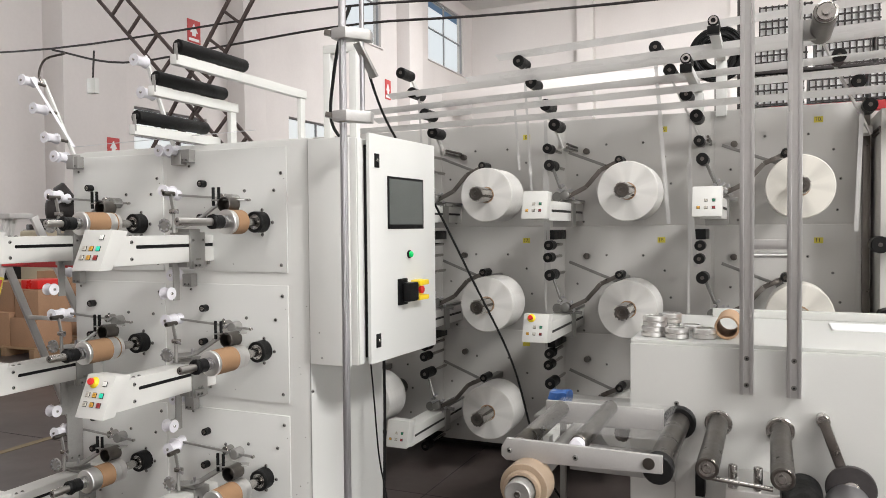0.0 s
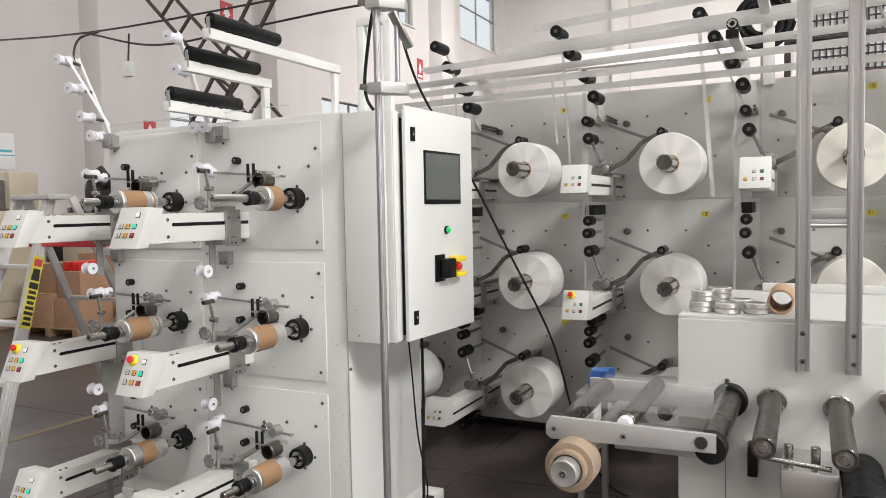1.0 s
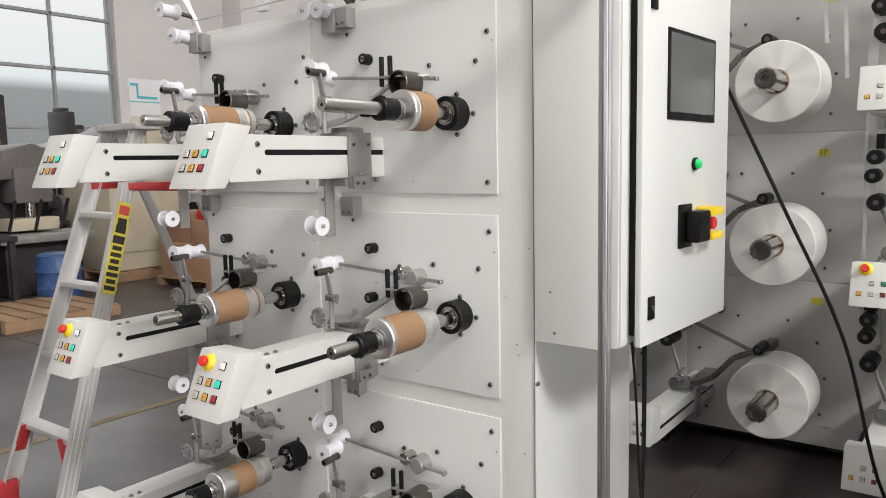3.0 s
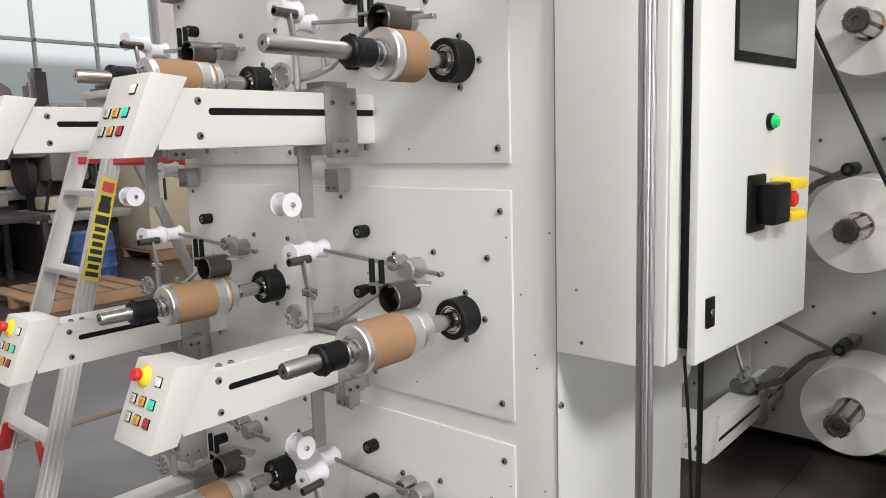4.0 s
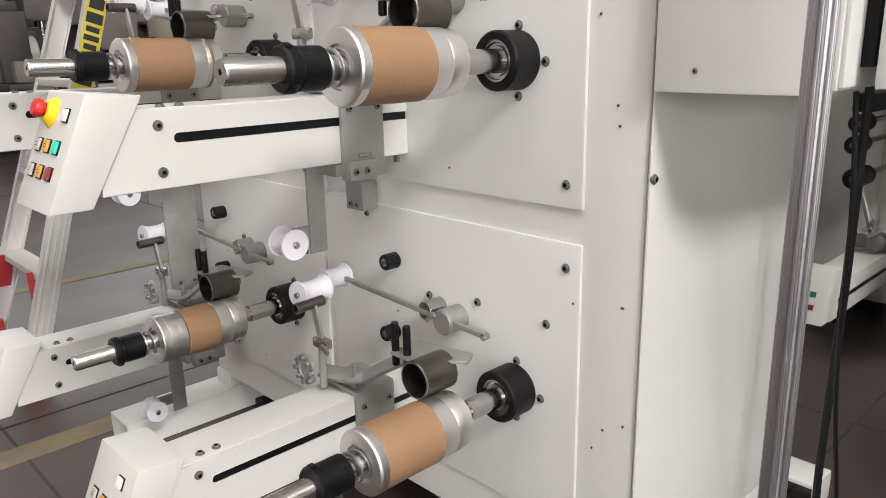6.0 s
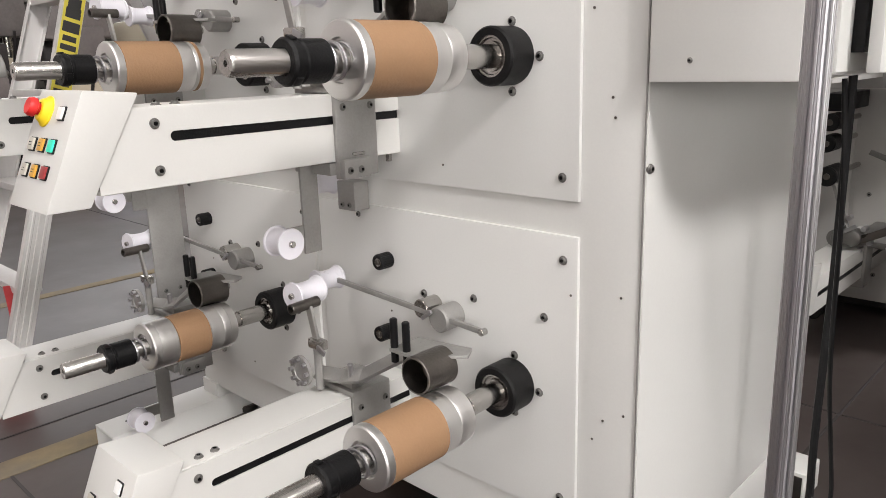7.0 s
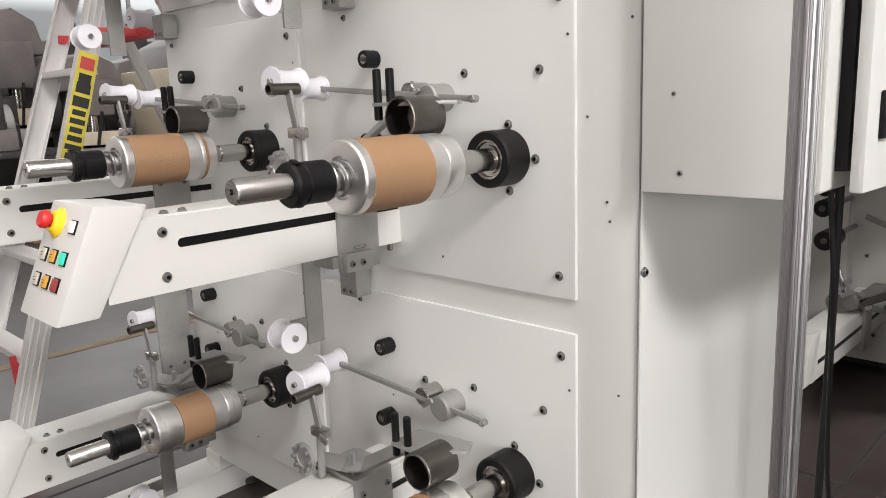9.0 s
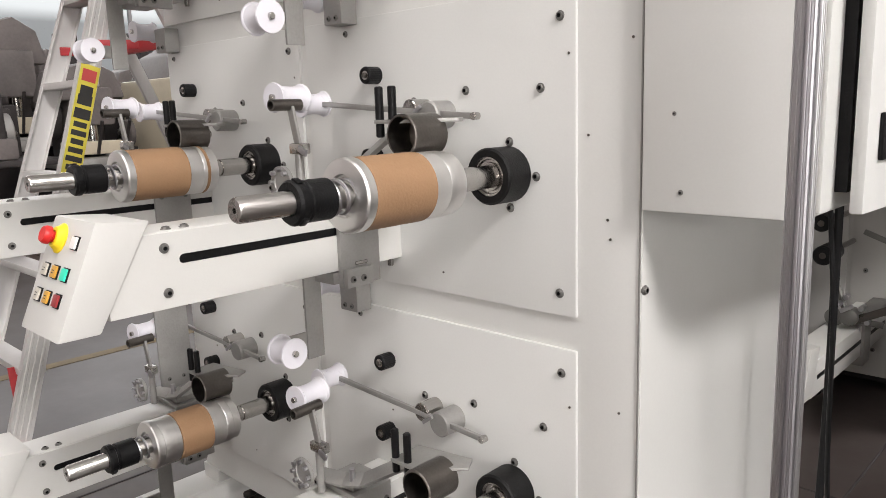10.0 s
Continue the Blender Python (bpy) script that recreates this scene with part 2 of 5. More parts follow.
for m_ in (M_BLACK, M_RUBBER, M_IRON, M_TRUSS, M_CABLE):
    m_.node_tree.nodes["Principled BSDF"].inputs["Specular IOR Level"].default_value = 0.25
M_GLASS = bpy.data.materials.new("window_glass")
M_GLASS.use_nodes = True
gb = M_GLASS.node_tree.nodes["Principled BSDF"]
gb.inputs["Transmission Weight"].default_value, gb.inputs["Roughness"].default_value = 1.0, 0.02
gb.inputs["Base Color"].default_value, gb.inputs["IOR"].default_value = (0.95, 0.98, 0.97, 1), 1.02

M_OUT = bpy.data.materials.new("outside_daylight")
M_OUT.use_nodes = True
on = M_OUT.node_tree
ob_ = on.nodes["Principled BSDF"]
otc = on.nodes.new("ShaderNodeTexCoord")
osep = on.nodes.new("ShaderNodeSeparateXYZ")
oram = on.nodes.new("ShaderNodeValToRGB")
omr = on.nodes.new("ShaderNodeMapRange")
omr.inputs["From Max"].default_value = 14.0
on.links.new(otc.outputs["Object"], osep.inputs[0])
on.links.new(osep.outputs["Z"], omr.inputs[0])
on.links.new(omr.outputs[0], oram.inputs[0])
oe = oram.color_ramp.elements
oe[0].position, oe[0].color = 0.0, (0.24, 0.25, 0.26, 1)
oe[1].position, oe[1].color = 1.0, (0.93, 0.96, 1.0, 1)
for p_, c_ in ((0.27, (0.36, 0.37, 0.38, 1)), (0.295, (0.92, 0.95, 0.97, 1)), (0.42, (1.0, 1.0, 1.0, 1))):
    el = oe.new(p_)
    el.color = c_
on.links.new(oram.outputs[0], ob_.inputs["Emission Color"])
ob_.inputs["Emission Strength"].default_value = 2.0
ob_.inputs["Base Color"].default_value = (0, 0, 0, 1)


# ---- mesh helpers ----
def box(bm, x0, x1, y0, y1, z0, z1, bev=0.0, m=None):
    r = bmesh.ops.create_cube(bm, size=1.0, matrix=Matrix.LocRotScale(
        ((x0 + x1) / 2, (y0 + y1) / 2, (z0 + z1) / 2), None, (abs(x1 - x0), abs(y1 - y0), abs(z1 - z0))))
    vs = r["verts"]
    if bev:
        es = list({e for v in vs for e in v.link_edges})
        rb = bmesh.ops.bevel(bm, geom=es, offset=bev, segments=2, affect="EDGES", profile=0.6)
        vs = list({v for f in rb["faces"] for v in f.verts} | {v for v in vs if v.is_valid})
    if m is not None:
        bmesh.ops.transform(bm, matrix=m, verts=vs)
    return bm


def lathe(bm, p0, p1, profile, seg=28):
    """Surface of revolution about p0 -> p1; profile of (distance, radius)."""
    p0, p1 = Vector(p0), Vector(p1)
    rot = (p1 - p0).to_track_quat("Z", "Y").to_matrix()
    rings = []
    for s, r in profile:
        if r < 1e-6:
            rings.append([bm.verts.new(p0 + rot @ Vector((0, 0, s)))])
        else:
            rings.append([bm.verts.new(p0 + rot @ Vector((r * math.cos(2 * math.pi * k / seg), r * math.sin(2 * math.pi * k / seg), s))) for k in range(seg)])
    for a, b in zip(rings, rings[1:]):
        for k in range(seg):
            j = (k + 1) % seg
            if len(a) == 1 and len(b) == 1:
                continue
            if len(a) == 1:
                bm.faces.new((a[0], b[j], b[k]))
            elif len(b) == 1:
                bm.faces.new((a[k], a[j], b[0]))
            else:
                bm.faces.new((a[k], a[j], b[j], b[k]))
    return bm


def cyl(bm, p0, p1, r, seg=20, bev=0.0):
    d = (Vector(p1) - Vector(p0)).length
    bev = min(bev, d / 3, r / 3)
    if bev:
        prof = [(0, 0), (0, r - bev), (bev, r), (d - bev, r), (d, r - bev), (d, 0)]
    else:
        prof = [(0, 0), (0, r), (d, r), (d, 0)]
    return lathe(bm, p0, p1, prof, seg)


def pipe(bm, p0, p1, r, ri, seg=28):
    d = (Vector(p1) - Vector(p0)).length
    b = min(0.0015, (r - ri) / 3)
    return lathe(bm, p0, p1, [(0, ri), (0, r - b), (b, r), (d - b, r), (d, r - b), (d, ri), (0, ri)], seg)


def tube(bm, pts, r, seg=8):
    """A round tube along a polyline."""
    pts = [Vector(p) for p in pts]
    rings = []
    side = None
    for i, p in enumerate(pts):
        d = (pts[min(i + 1, len(pts) - 1)] - pts[max(i - 1, 0)]).normalized()
        if side is None:
            side = d.orthogonal().normalized()
        side = (side - d * side.dot(d)).normalized()
        up = d.cross(side)
        rings.append([bm.verts.new(p + r * (math.cos(2 * math.pi * k / seg) * side + math.sin(2 * math.pi * k / seg) * up)) for k in range(seg)])
    for a, b in zip(rings, rings[1:]):
        for k in range(seg):
            j = (k + 1) % seg
            bm.faces.new((a[k], a[j], b[j], b[k]))
    bm.faces.new(rings[0][::-1])
    bm.faces.new(rings[-1])
    return bm


def spline(pts, n=8):
    """Points on a smooth curve through pts."""
    P = [Vector(p) for p in pts]
    P = [2 * P[0] - P[1]] + P + [2 * P[-1] - P[-2]]
    out = []
    for i in range(1, len(P) - 2):
        for k in range(n):
            t = k / n
            a, b, c, d = P[i - 1:i + 3]
            out.append(0.5 * ((2 * b) + (c - a) * t + (2 * a - 5 * b + 4 * c - d) * t * t + (3 * b - a - 3 * c + d) * t ** 3))
    out.append(P[-2])
    return out


def prism(bm, pts, a, b, axis="x", bev=0.0):
    """A polygon of 2D points, extruded along an axis from a to b."""
    def put(u, v, w):
        return {"x": (w, u, v), "y": (u, w, v), "z": (u, v, w)}[axis]
    va = [bm.verts.new(put(u, v, a)) for u, v in pts]
    vb = [bm.verts.new(put(u, v, b)) for u, v in pts]
    fs = [bm.faces.new(va), bm.faces.new(vb[::-1])]
    n = len(pts)
    for i in range(n):
        j = (i + 1) % n
        fs.append(bm.faces.new((va[j], va[i], vb[i], vb[j])))
    bmesh.ops.recalc_face_normals(bm, faces=fs)
    if bev:
        es = list({e for f in fs for e in f.edges})
        bmesh.ops.bevel(bm, geom=es, offset=bev, segments=2, affect="EDGES", profile=0.6)
    return bm


def bar(bm, p0, p1, w, h, bev=0.0, up=(0, 0, 1)):
    """A flat bar from p0 to p1, w wide (sideways) and h high."""
    p0, p1 = Vector(p0), Vector(p1)
    d = (p1 - p0).normalized()
    s = d.cross(Vector(up)).normalized()
    u = s.cross(d)
    m = Matrix((s, d, u)).transposed().to_4x4()
    m.translation = (p0 + p1) / 2
    L = (p1 - p0).length
    return box(bm, -w / 2, w / 2, -L / 2, L / 2, -h / 2, h / 2, bev, m)


def mesh_of(name, bm, material):
    me = bpy.data.meshes.new(name)
    bmesh.ops.recalc_face_normals(bm, faces=bm.faces)
    bm.to_mesh(me)
    bm.free()
    for p in me.polygons:
        p.use_smooth = True
    me.set_sharp_from_angle(angle=radians(35))
    me.materials.append(material)
    return me


def part(name, bm, material, parent=None, label=""):
    ob = new(name, mesh_of(name, bm, material))
    if parent is not None:
        ob.parent = parent
    return tagged(ob, label)


def piece(name, me, parent, m):
    """One more object on shared mesh data."""
    ob = new(name, me)
    ob.parent = parent
    ob.matrix_basis = m
    return ob


def thing(name, label, category, group="", at=(0, 0, 0), kind=""):
    ob = new(name)
    ob.empty_display_size = 0.05
    ob.location = at
    return tagged(ob, label, category, group, kind)


def B():
    return bmesh.new()


# ---- hall ----
X0, X1, Y0, Y1, H = -14.2, 8.0, -9.0, 37.0, 13.0
floor = part("floor", box(B(), X0, X1, Y0, Y1, FLOOR - 0.2, FLOOR), M_FLOOR)
tagged(floor, "dark polished concrete factory floor with scuffs", "floor", kind="structure")
part("floor_line", box(B(), -4.88, -4.81, -9, 36, FLOOR - 0.001, FLOOR + 0.0025), M_LINE, floor, "worn yellow painted floor line")
part("floor_line", box(B(), -3.30, -3.205, 1.2, 3.6, FLOOR - 0.001, FLOOR + 0.0025), M_LINE, floor, "worn yellow painted floor line")
for a in (-10.5, -7.6, -3.45, -1.72, 1.6):
    part("floor_joint", box(B(), a - 0.004, a + 0.004, Y0, Y1, FLOOR - 0.001, FLOOR + 0.0015), M_JOINT, floor)
for a in (0.2, 2.28, 3.98, 8.0, 12.0):
    part("floor_joint", box(B(), X0, X1, a - 0.004, a + 0.004, FLOOR - 0.001, FLOOR + 0.0012), M_JOINT, floor)

# ceiling out of view; its openings are assumed, above the roof fill lamps
ceiling = B()
for ya, yb in ((-9, -6.2), (-1.8, 6.8), (11.2, 21.3), (26.7, 37)):
    box(ceiling, X0, X1, ya, yb, H - 0.1, H + 0.1)
for ya, yb in ((-6.2, -1.8), (6.8, 11.2), (21.3, 26.7)):
    box(ceiling, X0, -12.0, ya, yb, H - 0.1, H + 0.1)
    box(ceiling, 5.0, X1, ya, yb, H - 0.1, H + 0.1)
tagged(part("ceiling", ceiling, M_CEIL), "pale painted hall ceiling, unseen, with openings for the fill lamps", "ceiling", kind="structure")


def wall_with_openings(name, label, x0, x1, a0, a1, z0, z1, holes):
    """A wall along y between x0 and x1 with rectangular openings (ya, yb, za, zb)."""
    bm = B()
    cuts = sorted({a0, a1, *[h[0] for h in holes], *[h[1] for h in holes]})
    for ya, yb in zip(cuts, cuts[1:]):
        spans = sorted((h[2], h[3]) for h in holes if h[0] <= ya and h[1] >= yb)
        z = z0
        for za, zb in spans:
            if za > z:
                box(bm, x0, x1, ya, yb, z, za)
            z = zb
        if z < z1:
            box(bm, x0, x1, ya, yb, z, z1)
    return tagged(part(name, bm, M_WALL), label, "wall", kind="structure")


BIG = (2.65, 9.03, 1.15, 5.4)
HOLES = [BIG, (14.0, 16.6, 3.2, 4.6), (24.2, 26.9, 8.8, 12.2), (31.5, 35.8, 9.3, 12.2), (20.5, 23.2, 3.2, 5.2)]
wall_with_openings("wall_west", "pale pinkish plaster factory wall with tall windows", X0 - 0.35, X0, Y0, Y1, FLOOR, 13.0, HOLES)
tagged(part("wall_north", box(B(), X0, X1, Y1, Y1 + 0.3, FLOOR, 13.0), M_WALL), "pale plaster end wall of the hall", "wall", kind="structure")
# openings added behind the right-hand lamps; this wall stays out of view
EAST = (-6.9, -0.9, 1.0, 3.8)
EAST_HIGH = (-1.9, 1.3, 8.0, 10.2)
wall_with_openings("wall_east", "pale plaster side wall, unseen, with openings added for the fill lamps", X1, X1 + 0.35, Y0, Y1, FLOOR, 13.0, [EAST, EAST_HIGH])
tagged(part("wall_south", box(B(), X0, X1, Y0 - 0.3, Y0, FLOOR, 13.0), M_WALL), "pale plaster wall behind the walkway", "wall", kind="structure")
for ya, yb, d in ((11.5, 13.2, 0.6), (17.5, 18.5, 0.6), (28.3, 29.6, 0.6)):
    tagged(part("pilaster", box(B(), X0 - 0.01, X0 + d, ya, yb, FLOOR, 12.9, 0.01), M_WALL), "pale plastered wall pilaster", "pilaster", kind="structure")
for xa in (-8.5, -1.5):
    tagged(part("pilaster", box(B(), xa, xa + 0.8, Y1 - 0.6, Y1 + 0.01, FLOOR, 12.9, 0.01), M_WALL), "pale plastered wall pilaster", "pilaster", kind="structure")
tagged(part("beam", box(B(), X0, X1, 33.0, 33.5, 7.6, 8.2, 0.02), M_WALL), "pale concrete beam across the hall", "beam", kind="structure")


def window(name, ya, yb, za, zb, cols, rows, m=Matrix()):
    """Steel window in the west wall, or set into another by m: rows and cols are the positions of the bars."""
    w = thing(name, "grey steel framed factory window with clear panes", "window", kind="structure")
    f = B()
    for y in (ya, yb):
        box(f, X0 - 0.2, X0 - 0.1, y - 0.04, y + 0.04, za, zb, 0.005)
    for z in (za, zb):
        box(f, X0 - 0.2, X0 - 0.1, ya, yb, z - 0.04, z + 0.04, 0.005)
    part("window_frame", f, M_FRAMEW, w)
    for y in cols:
        part("mullion", box(B(), X0 - 0.19, X0 - 0.11, y - 0.025, y + 0.025, za, zb, 0.004), M_FRAMEW, w)
    for z in rows:
        part("transom", box(B(), X0 - 0.19, X0 - 0.11, ya, yb, z - 0.03, z + 0.03, 0.004), M_FRAMEW, w)
    ys, zs = [ya, *cols, yb], [za, *rows, zb]
    for a, b in zip(ys, ys[1:]):
        for c, d in zip(zs, zs[1:]):
            g = part("pane", box(B(), X0 - 0.153, X0 - 0.147, a, b, c, d), M_GLASS, w)
            g.visible_shadow = False
    w.matrix_basis = m
    part("window_sill", box(B(), X0 - 0.3, X0 + 0.08, ya - 0.1, yb + 0.1, za - 0.09, za - 0.04, 0.008), M_WALL, w)
    return w


window("window_1", *BIG, [3.72, 4.76, 5.80, 6.84, 7.89], [2.2, 3.25, 4.2])
window("window_2", *HOLES[1], [14.85, 15.7], [3.9])
window("window_3", *HOLES[2], [25.5], [10.5])
window("window_4", *HOLES[3], [33.6], [10.8])
window("window_5", *HOLES[4], [21.4, 22.3], [4.2])
# two windows added in the unseen east wall, behind its lamps
window("unseen_window_1", 0.9, 6.9, 1.0, 3.8, [2.1, 3.3, 4.5, 5.7], [1.9, 2.9], Matrix.Translation((X0 + X1, 0, 0)) @ Matrix.Rotation(math.pi, 4, "Z"))
window("unseen_window_2", -1.3, 1.9, 8.0, 10.2, [0.3], [9.1], Matrix.Translation((X0 + X1, 0, 0)) @ Matrix.Rotation(math.pi, 4, "Z"))
out = part("backdrop", box(B(), X0 - 9.1, X0 - 9.0, -14, 60, 0, 18), M_OUT)
tagged(out, "bright overcast yard outside the windows", "backdrop", kind="structure")

# ---- front winding machine ----
PY = 2.80
HX = (-1.963, -2.676)
HZ = (1.571, 0.995, 0.419)
XL, XR, TOP = -3.135, -1.715, 1.93
SHX = ((-2.508, -1.829), (XL + 0.012, -2.535))
SHZ = ((1.346, 1.905), (0.765, 1.288), (0.185, 0.708))

cab = thing("winding_machine", "white painted winding machine cabinet with bolted panels", "machine")
b = box(B(), XL, XR, PY + 0.007, 3.46, 0.09, TOP, 0.004)
part("cabinet_body", b, M_WHITE, cab)
for x in (XL + 0.06, XR - 0.06):
    for y in (2.9, 3.36):
        f = cyl(B(), (x, y, FLOOR), (x, y, FLOOR + 0.02), 0.035, 16, 0.004)
        cyl(f, (x, y, FLOOR + 0.02), (x, y, 0.1), 0.012, 12)
        part("levelling_foot", f, M_DSTEEL, cab)
for xa, xb in SHX:
    for za, zb in SHZ:
        part("panel", box(B(), xa, xb, PY, PY + 0.009, za, zb, 0.003), M_SHEET, cab)

# socket screw, its axis along -y, head face at y = 0
def screw_mesh():
    bm = B()
    lathe(bm, (0, 0.002, 0), (0, -1, 0), [(0, 0.0080), (0.003, 0.0080), (0.0036, 0.0074), (0.0036, 0.0050)], 16)
    n0 = len(bm.faces)
    lathe(bm, (0, 0, 0), (0, -1, 0), [(0, 0.0060), (0.0040, 0.0060), (0.0048, 0.0053), (0.0048, 0.0034), (0.0012, 0.0030), (0.0012, 0)], 16)
    bm.faces.ensure_lookup_table()
    for f in bm.faces[n0 + 48:]:
        f.material_index = 1
    me = mesh_of("screw", bm, M_ZINC)
    me.materials.append(M_BLACK)
    return me


SCREW = screw_mesh()
bm = B()
lathe(bm, (0, 0, 0), (0, -1, 0), [(0, 0.0022), (0.0012, 0.0022), (0.0012, 0)], 8)
PINHOLE = mesh_of("pin_hole", bm, M_DSTEEL)
SC = ((0.106, 0.247), (0.068, 0.140), (0.103, -0.192), (-0.092, 0.142), (-0.222, 0.127), (0.058, -0.002), (0.003, 0.054), (0.003, -0.057))
for c, hx in enumerate(HX):
    for r, hz in enumerate(HZ):
        for u, v in SC:
            if r == 0 and v > 0.2:
                v = 0.215
            piece("screw", SCREW, cab, pose(hx + u, PY, hz + v))
        for u, v in ((0.122, 0.19), (-0.16, -0.19), (-0.32, 0.07)):
            piece("pin_hole", PINHOLE, cab, pose(hx + u, PY, hz + v))
for u, v in ((-1.735, 1.20), (-1.775, 0.93), (-1.77, 0.90), (-1.752, 0.62), (-1.78, 0.40), (-1.80, 0.36), (-1.742, 0.42), (-1.81, 1.06)):
    piece("pin_hole", PINHOLE, cab, pose(u, PY + 0.007, v))
piece("screw", SCREW, cab, pose(-1.715, 2.815, 0.826, 0, 0, 90))
part("corner_seam", box(B(), XR - 0.005, XR - 0.003, PY + 0.0045, PY + 0.008, 0.10, TOP - 0.005), M_GREY, cab)
part("end_skirt", box(B(), XR - 0.012, XR, PY + 0.007, 3.46, FLOOR, 0.09, 0.002), M_WHITE, cab)
part("top_rail", box(B(), XL + 0.02, -1.75, 2.86, 2.90, TOP, TOP + 0.012, 0.003), M_WHITE, cab)


# round knob with a knurled black ring
def knob(at, r=0.0165, length=0.032):
    seg = 48
    bm = lathe(B(), (0, 0, 0), (0, -1, 0), [(0, r), (length - 0.002, r), (length, r - 0.002), (length, r * 0.62)], seg)
    for i, v in enumerate(bm.verts):
        if i < 2 * seg and i % 2:
            v.co.x *= 0.96
            v.co.z *= 0.96
    k = part("knob", bm, M_BLACK, cab, "short black knurled knob")
    k.location = at
    part("centre", cyl(B(), (0, 0, 0), (0, -length + 0.001, 0), r * 0.6, 16, 0.001), M_STEEL, k)
    part("bolt", lathe(B(), (0, -length, 0), (0, -length - 1, 0), [(0, r * 0.34), (0.003, r * 0.3), (0.003, 0)], 6), M_DSTEEL, k)
    return k


k0 = None
for hx in HX:
    for hz in HZ:
        for u, v in ((-0.322, 0.180), (-0.329, 0.024)):
            if k0 is None:
                k0 = knob((hx + u, PY, hz + v))
            else:
                copy_thing(k0, pose(hx + u, PY, hz + v))


# winding spindle; local origin where its axis meets the panel
def spindle(at, sh=0.0):
    """sh pushes the clamping flange, spring and nut back along the shaft."""
    s = thing("winding_spindle", "steel winding spindle with black hub and clamping nut", "spindle", "winding spindles", at)
    part("hub", lathe(B(), (0, 0, 0), (0, -1, 0), [(0, 0.047), (0.052, 0.047), (0.056, 0.044), (0.056, 0.033), (0.05, 0.0325), (0.05, 0.028)], 40), M_RUBBER, s)
    bm = lathe(B(), (0, -0.04, 0), (0, -1, 0), [(0, 0.0325), (0.012, 0.0325), (0.012, 0.029), (0.008, 0.028), (0.008, 0.024), (0.013, 0.0235), (0.013, 0.019)], 36)
    part("bearing", bm, M_STEEL, s)
    part("shaft", lathe(B(), (0, -0.03, 0), (0, -1, 0), [(0, 0.019), (0.10, 0.019), (0.10, 0.0165), (0.490, 0.0165), (0.494, 0.0145), (0.494, 0.004), (0.484, 0.0035), (0.484, 0)], 30), M_STEEL, s)
    part("rear_flange", lathe(B(), (0, -0.158, 0), (0, -1, 0), [(0, 0.018), (0, 0.046), (0.002, 0.0485), (0.018, 0.0485), (0.020, 0.0505), (0.034, 0.0505), (0.036, 0.0497), (0.038, 0.0505), (0.066, 0.0505), (0.068, 0.048), (0.068, 0.018)], 40), M_ALU, s)
    part("front_flange", lathe(B(), (0, -0.340 + sh, 0), (0, -1, 0), [(0, 0.018), (0, 0.050), (0.001, 0.0522), (0.014, 0.0522), (0.017, 0.050), (0.018, 0.047), (0.018, 0.030), (0.012, 0.029), (0.012, 0.017)], 40), M_ALU, s)
    part("chuck_body", cyl(B(), (0, -0.20, 0), (0, -0.343 + sh, 0), 0.0435, 36), M_ALU, s)
    # coil spring
    pts = [(0.023 * math.cos(a), -0.350 + sh - 0.040 * a / (5 * math.pi), 0.023 * math.sin(a)) for a in [k * math.pi / 10 for k in range(51)]]
    part("spring", tube(B(), pts, 0.0028, 6), M_CHROME, s)
    nut = lathe(B(), (0, -0.384 + sh, 0), (0, -1, 0), [(0, 0.0172), (0, 0.023), (0.003, 0.028), (0.040, 0.028), (0.042, 0.026), (0.046, 0.026), (0.048, 0.030), (0.058, 0.030), (0.062, 0.027), (0.062, 0.0172)], 36)
    part("clamping_nut", nut, M_BLACK, s)
    for k in range(3):
        a = radians(120 * k + 20)
        part("nut_lug", box(B(), -0.007, 0.007, -0.443 + sh, -0.433 + sh, 0.028, 0.0325, 0.002, Matrix.Rotation(a, 4, "Y")), M_BLACK, s)
    return s


def core(at, a, bb, name="cardboard_core", label="brown kraft paper core clamped on the spindle"):
    c = thing(name, label, "paper core", "cores on the spindles", at)
    part("tube", pipe(B(), (0, -bb, 0), (0, -a, 0), 0.0518, 0.051 if a < 0.2 else 0.044, 44), M_KRAFT, c)
    if at[0] < -2.5 and at[2] > 0.6:
        part("rear_ring", pipe(B(), (0, -0.186, 0), (0, -0.179, 0), 0.0509, 0.0506, 40), M_KRAFT, c, "narrow brown ring on the rear flange")
    if 0.25 < bb < 0.33:
        part("spacer_ring", pipe(B(), (0, -bb - 0.001, 0), (0, -0.341, 0), 0.0512, 0.0465, 40), M_ALU, c, "bright aluminium spacer ring")
    return c


sp0 = spindle((HX[0], PY, HZ[1]))
spindle((HX[0], PY, HZ[0]), 0.112)
CORES = {(0, 0): (0.150, 0.218), (0, 1): (0.224, 0.341), (0, 2): (0.224, 0.341), (1, 0): (0.224, 0.341), (1, 1): (0.224, 0.341), (1, 2): (0.226, 0.300)}
for c, hx in enumerate(HX):
    for r, hz in enumerate(HZ):
        if (c, r) not in ((0, 0), (0, 1)):
            copy_thing(sp0, pose(hx, PY, hz, 0, [0, 40, 95][(r + c) % 3], 0))
        core((hx, PY, hz), *CORES[(c, r)])


